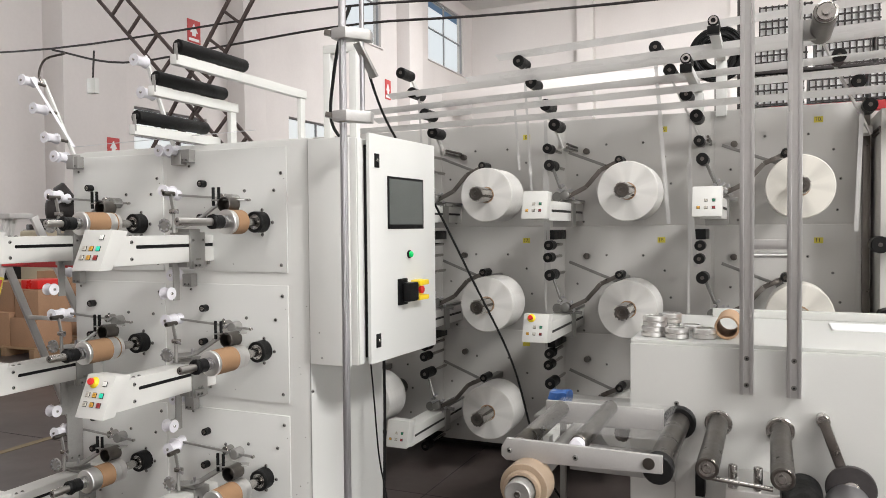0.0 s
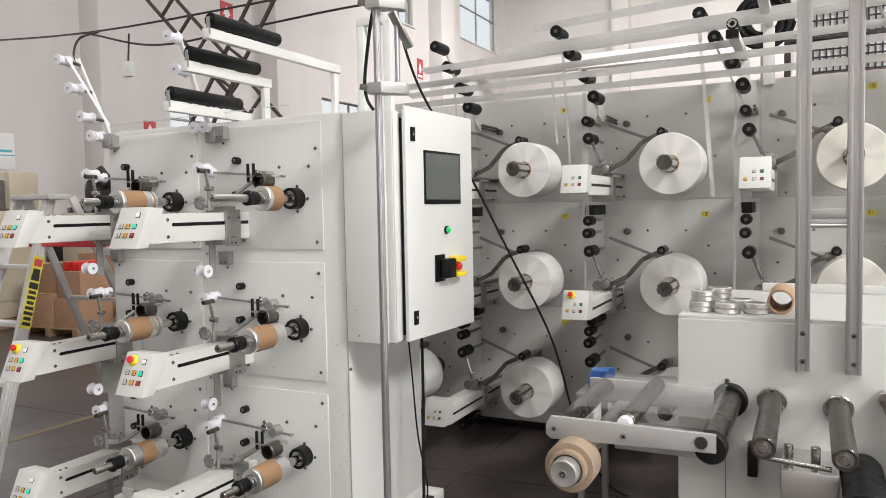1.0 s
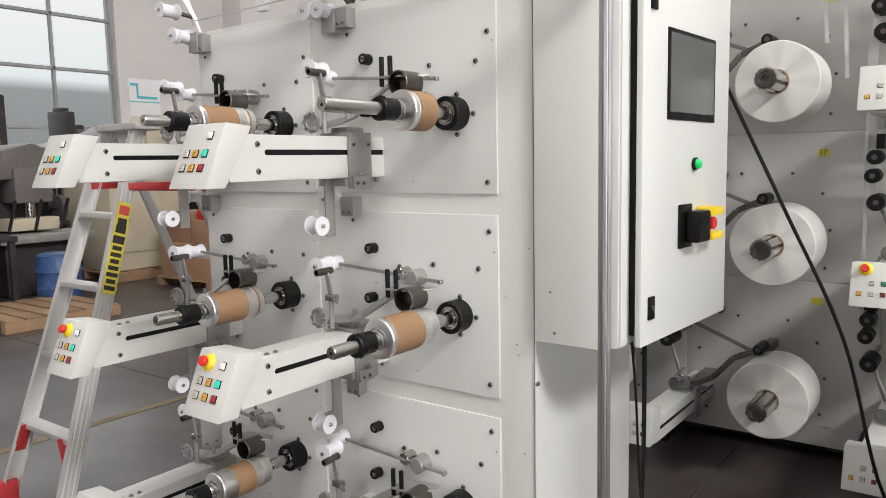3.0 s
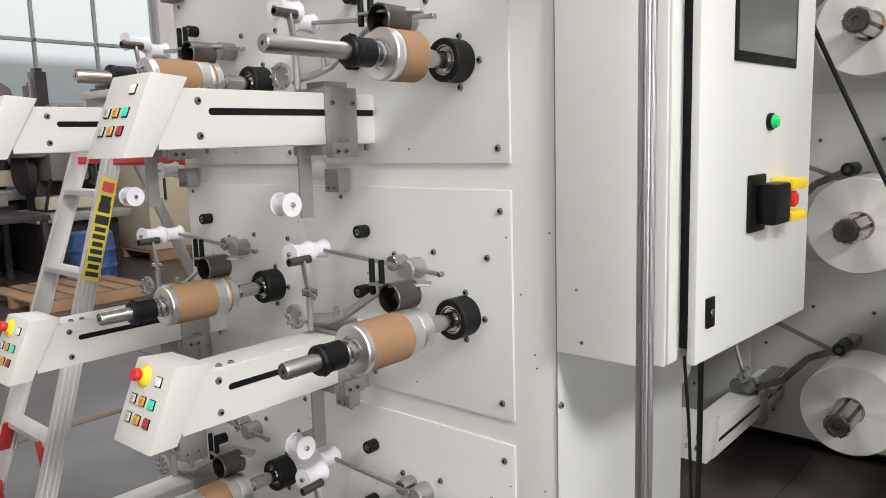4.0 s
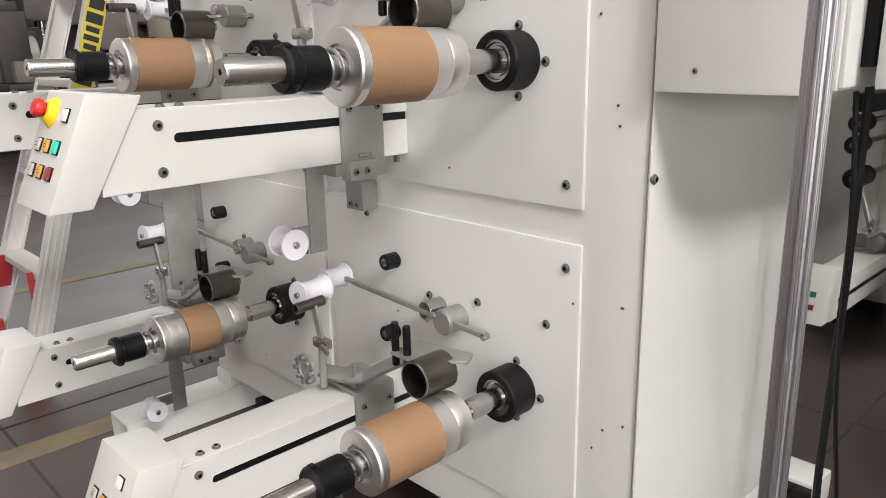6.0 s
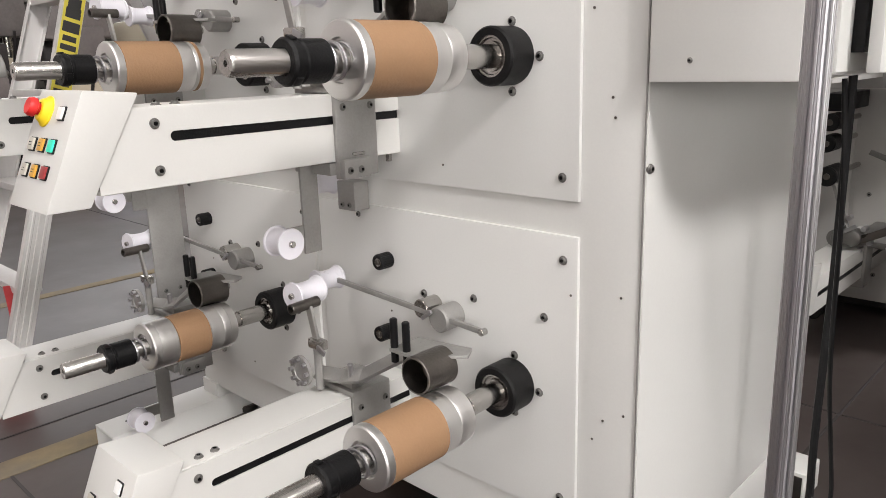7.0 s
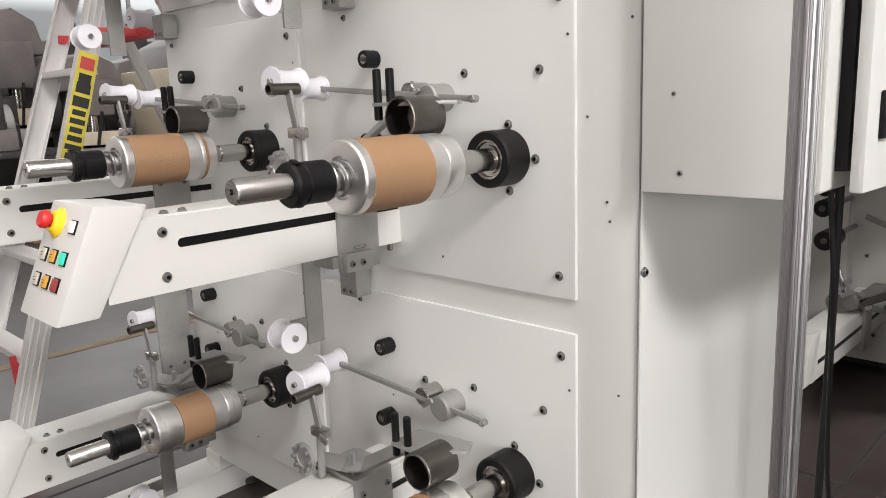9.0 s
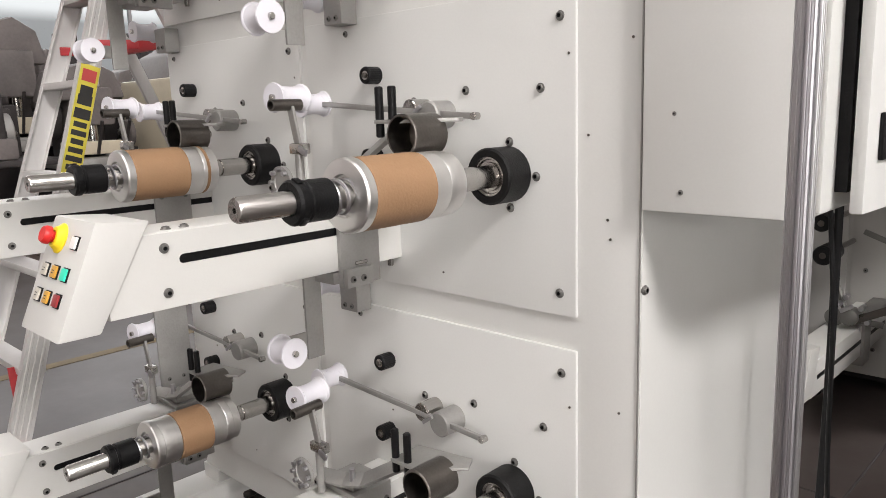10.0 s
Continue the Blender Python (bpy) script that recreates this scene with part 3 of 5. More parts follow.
# arm with its push-button box; local origin at the panel, on the spindle's axis
BTN = B()
box(BTN, -0.0105, 0.0105, -0.0022, 0.002, -0.0105, 0.0105, 0.001)
BTN_RING = mesh_of("button_surround", BTN, M_BLACK)
BTN_CAPS = {}
for nm, mm in (("grey", M_BGREY), ("orange", M_BORANGE), ("teal", M_BTEAL), ("red", M_BRED), ("white", M_BWHITE), ("green", M_BGREEN), ("dark", M_BDARK)):
    t_ = B()
    box(t_, -0.0088, 0.0088, -0.0052, 0.0, -0.0088, 0.0088, 0.0015)
    BTN_CAPS[nm] = mesh_of("button_cap", t_, mm)
t_ = B()
for k in range(2):
    box(t_, -0.0040, 0.0040, -0.0056, -0.0052, 0.0015 - 0.004 * k, 0.0025 - 0.004 * k)
BTN_TXT = mesh_of("button_mark", t_, M_INK)


def buttons(parent, m, w, stop, scale=1.0, back=False):
    """Rows of push-buttons on a slanted face; m maps the face (x right, y out of it backwards, z up)."""
    du, dv = 0.0365, 0.038
    lay = [("grey", -1, 0), ("orange", 0, 0), ("red", 1, 0), ("grey", -1, 1), ("orange", 0, 1), ("teal", 1, 1)]
    if back:
        lay = [("orange", -1, 0), ("grey", 0, 0), ("dark", 1, 0), ("grey", 0, 1), ("green", 1, 1)]
    for colour, i, j in lay:
        mm = m @ pose(-0.005 + du * i, 0, -0.032 + dv * j) @ Matrix.Scale(scale, 4)
        base = piece("button", BTN_RING, parent, mm)
        cap = piece("button_cap", BTN_CAPS[colour], base, Matrix())
        if colour in ("grey", "orange"):
            piece("button_mark", BTN_TXT, base, Matrix())
    if not back:
        base = piece("button", BTN_RING, parent, m @ pose(0.033, 0, 0.053))
        piece("button_cap", BTN_CAPS["white"], base, Matrix())
    if stop:
        mm = m @ pose(-0.026, 0, 0.055)
        ring = part("emergency_stop", lathe(B(), (0, 0, 0), (0, -1, 0), [(0, 0.023), (0.002, 0.023), (0.005, 0.019), (0.011, 0.015), (0.012, 0.010)], 28), M_YELLOW, parent, "yellow collar of the emergency stop")
        ring.matrix_basis = mm
        part("red_mushroom", lathe(B(), (0, -0.009, 0), (0, -1, 0), [(0, 0.008), (0.006, 0.009), (0.008, 0.0135), (0.014, 0.0138), (0.018, 0.0115), (0.0185, 0.005), (0.0175, 0)], 26), M_RED, ring, "red mushroom button")


AX = -0.274      # right face of the arm
AZ0, AZ1 = -0.175, -0.055


def control_arm(at, stop):
    a = thing("control_arm", "ivory painted arm with push-button box " + ("and emergency stop" if stop else "and slotted side"), "machine arm", "control arms of the winding machine", at)
    w = 0.10
    x1, x0 = AX, AX - w
    # beam with a slot in its right side
    bm = B()
    box(bm, x0, x1 - 0.004, -0.575, 0, AZ0, AZ1, 0.003)
    part("beam", bm, M_ARM, a)
    sl0, sl1, sz0, sz1 = -0.455, -0.03, -0.108, -0.093
    bm = B()
    zc, rs = (sz0 + sz1) / 2, (sz1 - sz0) / 2
    notch = [(sl0 - rs * math.sin(a), zc - rs * math.cos(a)) for a in [math.pi * k / 10 for k in range(11)]]
    lo, hi = AZ0 + 0.002, AZ1 - 0.002
    for side, z_, arc in ((-1, lo, notch[:6]), (1, hi, notch[:4:-1])):
        prism(bm, [(-0.575, z_), (0, z_), (0, arc[0][1]), *arc, (-0.575, zc)], x1 - 0.004, x1, "x")
    part("side_plate", bm, M_ARM, a)
    bm = box(B(), x1 - 0.0037, x1 - 0.0028, sl0 - rs, -0.001, sz0 + 0.0002, sz1 - 0.0002)
    part("slot", bm, M_BLACK, a)
    for y in (-0.485,):
        for z in (-0.080, -0.149):
            piece("screw", SCREW, a, pose(x1, y, z, 0, 0, 90))
    for y in (-0.47, -0.44):
        piece("screw", SCREW, a, pose(x1 - 0.02, y, AZ1, -90, 0, 0))
    # sheared box at the end: profile in y, z
    prof = [(-0.652, -0.188), (-0.592, -0.188), (-0.505, -0.035), (-0.583, -0.028)]
    bx0, bx1 = AX - 0.143, AX + 0.006
    part("control_box", prism(B(), prof, bx0, bx1, "x", 0.004), M_ARM, a)
    p0, p1 = Vector((0, -0.652, -0.188)), Vector((0, -0.583, -0.028))
    tilt = math.degrees(math.atan2(p1.y - p0.y, p1.z - p0.z))
    mid = (p0 + p1) / 2
    m = pose((bx0 + bx1) / 2, mid.y, mid.z, -tilt, 0, 0)
    buttons(a, m, 0.15, stop)
    # grey slide that grips the beam
    bm = B()
    ys0, ys1 = -0.160, -0.066
    box(bm, x1 + 0.0005, x1 + 0.010, ys0, ys1, -0.205, -0.045, 0.002)
    box(bm, x0 - 0.006, x1 + 0.010, ys0, ys1, AZ1 + 0.001, AZ1 + 0.012, 0.002)
    box(bm, x0 - 0.006, x1 + 0.0005, ys0 - 0.012, ys1 - 0.01, -0.198, AZ0 - 0.001, 0.002)
    part("slide", bm, M_GREY, a, "grey zinc slide plate with socket screws")
    part("clamp_foot", box(B(), x1 + 0.010, x1 + 0.022, ys0 + 0.004, ys1 - 0.028, -0.205, -0.170, 0.002), M_GREY, a)
    part("slotted_screw", box(B(), x1 + 0.010, x1 + 0.013, -0.128, -0.098, -0.166, -0.160, 0.002), M_STEEL, a)
    for y, z, d in ((-0.143, -0.078, 0.010), (-0.080, -0.078, 0.010), (-0.143, -0.190, 0.022), (-0.118, -0.190, 0.022)):
        piece("screw", SCREW, a, pose(x1 + d, y, z, 0, 0, 90) @ Matrix.Scale(0.85, 4))
    part("end_screw", cyl(B(), (x1 - 0.02, -0.012, AZ0 - 0.016), (x1 - 0.02, -0.012, AZ0), 0.006, 10, 0.001), M_STEEL, a)
    return a


def spool(parent, p0, p1, r=0.024, name="spool"):
    """A flanged white nylon roller."""
    d = (Vector(p1) - Vector(p0)).length
    n = 8
    prof = [(0, 0.006), (0, r), (0.003, r + 0.001), (0.005, r)]
    for i in range(n + 1):
        t = i / n
        prof.append((0.006 + (d - 0.012) * t, r * (0.80 + 0.13 * abs(2 * t - 1) ** 2.6)))
    prof += [(d - 0.005, r), (d - 0.003, r + 0.001), (d, r), (d, 0.006)]
    s = part(name, lathe(B(), p0, p1, prof, 30), M_NYLON, parent, "white nylon spool")
    u = (Vector(p1) - Vector(p0)).normalized()
    part("axle", cyl(B(), Vector(p0) - u * 0.006, Vector(p1) + u * 0.006, 0.0058, 12, 0.001), M_STEEL, s)
    return s


def tension_arm(at):
    t = thing("tension_arm", "steel tension rod with two white spools and clamp", "machine arm", "tension arms of the winding machine", at)
    part("pivot", lathe(B(), (-0.140, 0, 0.102), (-0.140, -1, 0.102), [(0, 0.025), (0.046, 0.025), (0.049, 0.022), (0.049, 0)], 28), M_GREY, t)
    part("clamp", cyl(B(), (-0.19, 0, 0.112), (-0.19, -0.045, 0.112), 0.019, 20, 0.002), M_STEEL, t)
    part("wing_screw", bar(B(), (-0.175, -0.055, 0.10), (-0.15, -0.055, 0.118), 0.006, 0.008, 0.002), M_CHROME, t)
    part("rod", bar(B(), (-0.44, -0.052, 0.130), (-0.035, -0.036, 0.098), 0.008, 0.0105, 0.002), M_GREY, t, "flat steel rod")
    part("rod_eye", cyl(B(), (-0.040, -0.044, 0.0985), (-0.040, -0.029, 0.0985), 0.0065, 12, 0.001), M_STEEL, t)
    spool(t, (-0.447, -0.095, 0.130), (-0.447, -0.035, 0.130), 0.025)
    spool(t, (-0.375, -0.205, 0.142), (-0.385, -0.135, 0.140), 0.026)
    bm = pipe(B(), (-0.345, -0.232, 0.128), (-0.350, -0.165, 0.128), 0.0105, 0.007, 20)
    part("pin", bm, M_DSTEEL, t)
    part("link", bar(B(), (-0.345, -0.19, 0.125), (-0.335, -0.185, 0.055), 0.016, 0.006, 0.001, (0, 1, 0)), M_GREY, t)
    part("collar", box(B(), -0.352, -0.312, -0.195, -0.175, 0.040, 0.060, 0.004), M_STEEL, t)
    part("wing_screw", bar(B(), (-0.315, -0.20, 0.052), (-0.292, -0.20, 0.042), 0.005, 0.012, 0.002), M_CHROME, t)
    part("post", cyl(B(), (-0.335, -0.185, -0.045), (-0.335, -0.185, 0.05), 0.008, 12, 0.001), M_GREY, t)
    return t


def press_arm(at):
    p = thing("press_arm", "grey steel press arm with hollow dark roller", "machine arm", "press arms of the winding machine", at)
    # perforated setting disc
    bm = lathe(B(), (-0.372, -0.196, -0.012), (-0.372, -1, -0.012), [(0, 0), (0, 0.031), (0.008, 0.031), (0.008, 0.020), (0.006, 0.019), (0.006, 0)], 30)
    d = part("disc", bm, M_GREY, p, "setting disc with a ring of pins")
    for k in range(8):
        a = 2 * math.pi * k / 8
        part("pin", cyl(B(), (-0.372 + 0.025 * math.cos(a), -0.202, -0.012 + 0.025 * math.sin(a)), (-0.372 + 0.025 * math.cos(a), -0.212, -0.012 + 0.025 * math.sin(a)), 0.0045, 8), M_CHROME, d)
    bm = B()
    pts = [(-0.36, -0.17, -0.022), (-0.285, -0.165, -0.012), (-0.235, -0.16, 0.002), (-0.125, -0.155, 0.070), (-0.085, -0.15, 0.088)]
    for q0, q1 in zip(pts, pts[1:]):
        bar(bm, q0, q1, 0.030, 0.008, 0.001, (0.1, -0.55, 0.8))
    part("lever", bm, M_GREY, p)
    part("tail", prism(B(), [(-0.115, -0.195), (-0.06, -0.195), (0.012, -0.135), (-0.005, -0.105), (-0.115, -0.125)], 0.092, 0.098, "z", 0.001), M_GREY, p)
    part("roller_axle", cyl(B(), (-0.036, -0.165, 0.074), (-0.036, -0.125, 0.074), 0.008, 14, 0.001), M_STEEL, p)
    bm = lathe(B(), (-0.036, -0.212, 0.074), (-0.036, -1, 0.074), [(-0.07, 0.010), (-0.07, 0.031), (-0.068, 0.033), (-0.002, 0.033), (0, 0.0315), (0, 0.029), (-0.045, 0.0285), (-0.045, 0.012), (-0.03, 0.009), (-0.03, 0)], 36)
    part("press_roller", bm, M_DSTEEL, p, "hollow dark steel roller")
    for x in (-0.112, -0.082):
        part("peg", cyl(B(), (x, -0.185, 0.07), (x, -0.185, 0.150), 0.0068, 14, 0.002), M_BLACK, p, "black threaded peg")
    part("wing_screw", cyl(B(), (-0.262, -0.165, -0.015), (-0.262, -0.165, 0.02), 0.006, 10, 0.001), M_CHROME, p)
    part("bracket", box(B(), -0.345, -0.28, -0.15, -0.08, -0.06, -0.028, 0.002), M_GREY, p)
    return p


def drop_spool(at):
    """Plate hanging under an arm, with a spool at its lower end."""
    g = thing("drop_guide", "grey hanging plate with white guide spool at its end", "guide roller", "hanging guides", at)
    part("plate", box(B(), -0.335, -0.329, -0.198, -0.160, -0.345, -0.17, 0.0015), M_GREY, g)
    spool(g, (-0.328, -0.262, -0.306), (-0.280, -0.262, -0.306), 0.027)
    part("lug", box(B(), -0.3348, -0.3292, -0.275, -0.199, -0.320, -0.290, 0.0012), M_GREY, g)
    return g


def wall_spool(at):
    """Angle block on the panel with a spool beside it."""
    g = thing("panel_guide", "grey angle block with white guide spool", "guide roller", "panel guides", at)
    part("block", box(B(), -0.426, -0.372, -0.040, 0.0, 0.280, 0.340, 0.003), M_GREY, g)
    for x in (-0.41, -0.388):
        piece("screw", SCREW, g, pose(x, -0.040, 0.292) @ Matrix.Scale(0.7, 4))
    spool(g, (-0.453, -0.085, 0.335), (-0.453, -0.028, 0.335), 0.026)
    piece("screw", SCREW, g, pose(-0.41, 0, 0.265) @ Matrix.Scale(0.8, 4))
    return g


protos = {}
for c, hx in enumerate(HX):
    for r, hz in enumerate(HZ):
        at = (hx, PY, hz)
        for key, make in (("arm", lambda q: control_arm(q, r == 1)), ("ten", tension_arm), ("pre", press_arm), ("drop", drop_spool), ("wall", wall_spool)):
            kk = (key, r == 1) if key == "arm" else key
            if kk in protos:
                copy_thing(protos[kk], pose(*at))
            else:
                protos[kk] = make(at)

# foot channel of the machine, open downwards
foot = thing("floor_channel", "white painted steel channel foot on the floor", "machine foot")
for xa in (-3.17,):
    bm = B()
    box(bm, xa, xa + 0.115, 2.49, 3.4, 0.048, 0.056, 0.002)
    box(bm, xa, xa + 0.008, 2.49, 3.4, FLOOR, 0.05, 0.002)
    box(bm, xa + 0.107, xa + 0.115, 2.49, 3.4, FLOOR, 0.05, 0.002)
    part("channel", bm, M_WHITE, foot)
    part("hole", cyl(B(), (xa + 0.05, 2.56, 0.0555), (xa + 0.05, 2.56, 0.0572), 0.008, 14), M_BLACK, foot)
    part("post", box(B(), xa + 0.03, xa + 0.11, 2.80, 2.9, 0.056, 0.10, 0.004), M_WHITE, foot)

rear_foot = thing("floor_channel", "short white painted channel foot behind the machine end", "machine foot")
bm = box(B(), -1.76, -1.645, 3.462, 3.56, 0.040, 0.050, 0.003)
for xa in (-1.76, -1.653):
    box(bm, xa, xa + 0.008, 3.462, 3.56, FLOOR, 0.042, 0.002)
part("channel", bm, M_WHITE, rear_foot)

# ---- electrical cabinet on the end of the machine ----
eb = thing("electrical_cabinet", "white electrical cabinet with slightly open control door", "electrical cabinet")
part("body", box(B(), XR + 0.007, -1.506, 2.788, 3.42, 0.952, 1.925, 0.003), M_WHITE, eb)
bm = B()
box(bm, -1.506, -1.474, 2.796, 3.41, 0.958, 1.922, 0.003)
box(bm, -1.474, -1.468, 2.800, 3.40, 0.962, 1.918, 0.002)
part("rim", bm, M_WHITE, eb)
part("seal", box(B(), -1.468, -1.453, 2.850, 3.38, 0.985, 1.895), M_BLACK, eb)
door = part("door", box(B(), -0.005, 0.012, 0.042, 0.640, 0.960, 1.942, 0.004), M_SHEET, eb, "white control door with screen and switches")
door.matrix_basis = pose(-1.442, 2.788, 0, 0, 0, -3.2)
part("touch_screen", box(B(), 0.012, 0.016, 0.185, 0.515, 1.535, 1.768, 0.002), M_BLACK, door, "dark touch screen")
part("screen_glass", box(B(), 0.016, 0.0168, 0.197, 0.503, 1.555, 1.757), M_SCREEN, door)
for z in (1.055, 1.828):
    lk = box(B(), 0.012, 0.018, 0.080, 0.115, z - 0.03, z + 0.03, 0.003)
    part("lock", lk, M_BLACK, door, "black quarter-turn lock")
    part("lock_core", cyl(B(), (0.018, 0.0975, z), (0.021, 0.0975, z), 0.008, 16, 0.001), M_STEEL, door)
lp = part("indicator_bezel", pipe(B(), (0.012, 0.372, 1.418), (0.022, 0.372, 1.418), 0.018, 0.014, 24), M_BLACK, door)
part("indicator_lamp", lathe(B(), (0.012, 0.372, 1.418), (1, 0.372, 1.418), [(0, 0.014), (0.016, 0.0138), (0.020, 0.011), (0.021, 0)], 20), M_GREEN, door, "lit green indicator lamp")
part("switch_plate", box(B(), 0.012, 0.022, 0.265, 0.345, 1.19, 1.31, 0.004), M_BLACK, door)
part("rotary_switch", box(B(), 0.022, 0.064, 0.29, 0.375, 1.205, 1.292, 0.010), M_BLACK, door, "black rotary main switch")
es = part("stop_guard", lathe(B(), (0.012, 0.435, 1.25), (1, 0.435, 1.25), [(0, 0.044), (0.004, 0.044), (0.006, 0.030), (0.010, 0.028)], 28), M_YELLOW, door, "yellow guard of the emergency stop")
part("guard_plate", box(B(), 0.012, 0.026, 0.388, 0.482, 1.202, 1.298, 0.006), M_YELLOW, door)
for z0, z1 in ((1.272, 1.296), (1.204, 1.226)):
    part("guard_lip", box(B(), 0.016, 0.062, 0.39, 0.48, z0, z1, 0.006), M_YELLOW, door)
part("stop_button", lathe(B(), (0.018, 0.435, 1.25), (1, 0.435, 1.25), [(0, 0.010), (0.018, 0.011), (0.020, 0.018), (0.032, 0.018), (0.036, 0.013), (0.036, 0)], 24), M_RED, door, "red emergency stop button")
bx = pose(-1.648, 2.788, 0.981)
piece("screw", SCREW, eb, bx @ Matrix.Scale(0.5, 4))
piece("screw", SCREW, eb, pose(-1.66, 2.788, 1.09) @ Matrix.Scale(0.4, 4))

for nm, pts, r in (("cable", [(-1.50, 2.95, 0.95), (-1.49, 2.96, 0.78), (-1.50, 3.02, 0.5), (-1.50, 3.10, 0.25), (-1.48, 3.1, FLOOR + 0.006), (-1.2, 3.3, FLOOR + 0.006)], 0.0038),
                   ("cable", [(-1.55, 3.17, 0.955), (-1.55, 3.172, 0.6), (-1.55, 3.16, 0.2), (-1.53, 3.2, FLOOR + 0.008), (-1.1, 3.5, FLOOR + 0.008)], 0.0072)):
    tagged(part(nm, tube(B(), spline(pts, 8), r, 8), M_CABLE), "black cable hanging from the electrical cabinet", "cable", "cabinet cables")

# ---- slim pole in front of the cabinet, with clamps and top rollers ----
pole = thing("clamp_pole", "fluted bright aluminium upright pole with clamped cross arms", "pole")
PX, PYY = -1.442, 2.645
prof_ = []
for k in range(96):
    a_ = 2 * math.pi * k / 96
    r_ = 0.0150 - (0.0022 if k % 12 in (0, 1) else 0.0006 if k % 12 in (5, 8) else 0.0)
    prof_.append((PX + r_ * math.cos(a_), PYY + r_ * math.sin(a_)))
part("fluted_profile", prism(B(), prof_, FLOOR, FLOOR + 2.75, "z"), M_CHROME, pole)
part("base", lathe(B(), (PX, PYY, FLOOR), (PX, PYY, 5), [(0, 0), (0, 0.06), (0.012, 0.06), (0.016, 0.03), (0.04, 0.02)], 28), M_GREY, pole)
part("second_tube", cyl(B(), (PX + 0.055, PYY + 0.06, 1.98), (PX + 0.055, PYY + 0.06, 2.75), 0.010, 16), M_CHROME, pole)
for z, w in ((2.31, 0.16), (1.985, 0.15)):
    bm = prism(B(), [(PX - 0.03, PYY - 0.035), (PX + 0.035, PYY - 0.035), (PX + 0.10, PYY + 0.05), (PX + 0.085, PYY + 0.10), (PX + 0.02, PYY + 0.05), (PX - 0.03, PYY + 0.035)], z - 0.022, z + 0.022, "z", 0.004)
    cl = part("clamp", bm, M_SATIN, pole, "cast silver grey clamp")
    part("cross_arm", bar(B(), (PX - 0.02, PYY, z), (PX - 0.065, PYY - 0.03, z + 0.01), 0.03, 0.02, 0.003), M_DSTEEL, cl)
part("brace", bar(B(), (PX + 0.05, PYY + 0.03, 2.28), (PX + 0.09, PYY + 0.10, 2.15), 0.05, 0.012, 0.003), M_GREY, pole)

for xx, zz, ya, yb, wl in ((-2.085, 2.285, 2.42, 2.86, 3.35), (-2.205, 2.168, 2.42, 2.86, 2.95), (-2.315, 2.015, 2.42, 2.86, 2.95)):
    rr = thing("cross_roller", "dark rubber roller over a white bar on top of the machine", "roller", "rollers above the winding machine")
    part("roller", lathe(B(), (xx, ya, zz), (xx, 9, zz), [(0, 0), (0, 0.014), (0.01, 0.015), (0.01, 0.027), (0.013, 0.029), (yb - ya - 0.013, 0.029), (yb - ya - 0.01, 0.027), (yb - ya - 0.01, 0.012), (yb - ya, 0.012), (yb - ya, 0)], 28), M_RUBBER, rr, "dark rubber sleeve")
    part("support_bar", box(B(), xx - 0.030, xx + 0.006, ya - 0.005, wl, zz - 0.075, zz - 0.033, 0.004), M_WHITE, rr, "white square bar")
    part("end_plate", box(B(), xx - 0.008, xx + 0.008, ya - 0.004, ya + 0.004, zz - 0.06, zz + 0.010, 0.002), M_GREY, rr)
    part("strut", box(B(), xx - 0.024, xx, wl - 0.05, wl - 0.01, TOP, zz - 0.075, 0.003), M_WHITE, rr)

top_frame = thing("top_frame", "white square tube frame standing on the machine", "machine frame")
for xa in (-1.80, -1.95):
    part("post", box(B(), xa, xa + 0.04, 3.30, 3.34, TOP, 2.42, 0.003), M_WHITE, top_frame)
part("cross_bar", box(B(), -1.95, -1.76, 3.30, 3.34, 2.42, 2.46, 0.003), M_WHITE, top_frame)

tower = thing("spool_bracket", "steel bracket with a row of white guide spools", "guide roller")
TP = [(-3.14, 1.91), (-3.205, 2.008), (-3.28, 2.158), (-3.357, 2.306)]
for i, (x, z) in enumerate(TP):
    spool(tower, (x, 2.70, z), (x, 2.775, z), 0.028)
    part("peg", cyl(B(), (x, 2.775, z), (x + 0.01, 2.83, z - 0.01), 0.008, 10), M_DSTEEL, tower)
part("rail", bar(B(), (-3.09, 2.835, 1.80), (-3.37, 2.835, 2.33), 0.012, 0.02, 0.002), M_WHITE, tower)
part("block", box(B(), -3.12, -3.07, 2.755, 2.80, 1.85, 1.92, 0.003), M_GREY, tower)
part("hook", tube(B(), spline([(-3.37, 2.83, 2.31), (-3.38, 2.82, 2.36), (-3.33, 2.82, 2.43), (-3.2, 2.83, 2.45)], 6), 0.006), M_DSTEEL, tower)
tape = thing("paper_tape", "thin white tape running over the guide spools", "tape")
part("strip", bar(B(), (-3.335, 2.74, 2.325), (-3.05, 2.745, 1.955), 0.018, 0.0012), M_NYLON, tape)
part("strip", bar(B(), (-3.05, 2.745, 1.955), (-1.95, 2.75, 1.975), 0.012, 0.0012), M_NYLON, tape)
for hz in (1.91,):
    g = thing("panel_guide", "grey angle block with white guide spool", "guide roller", "panel guides")
    part("block", box(B(), -2.44, -2.385, 2.755, 2.80, 1.84, 1.91, 0.003), M_GREY, g)
    spool(g, (-2.46, 2.70, 1.905), (-2.46, 2.77, 1.905), 0.027)
    for x, z in ((-2.56, 2.18), (-2.60, 2.335)):
        spool(g, (x, 2.70, z), (x, 2.775, z), 0.028)
    part("rail", bar(B(), (-2.44, 2.79, 1.9), (-2.62, 2.79, 2.37), 0.012, 0.02, 0.002), M_WHITE, g)

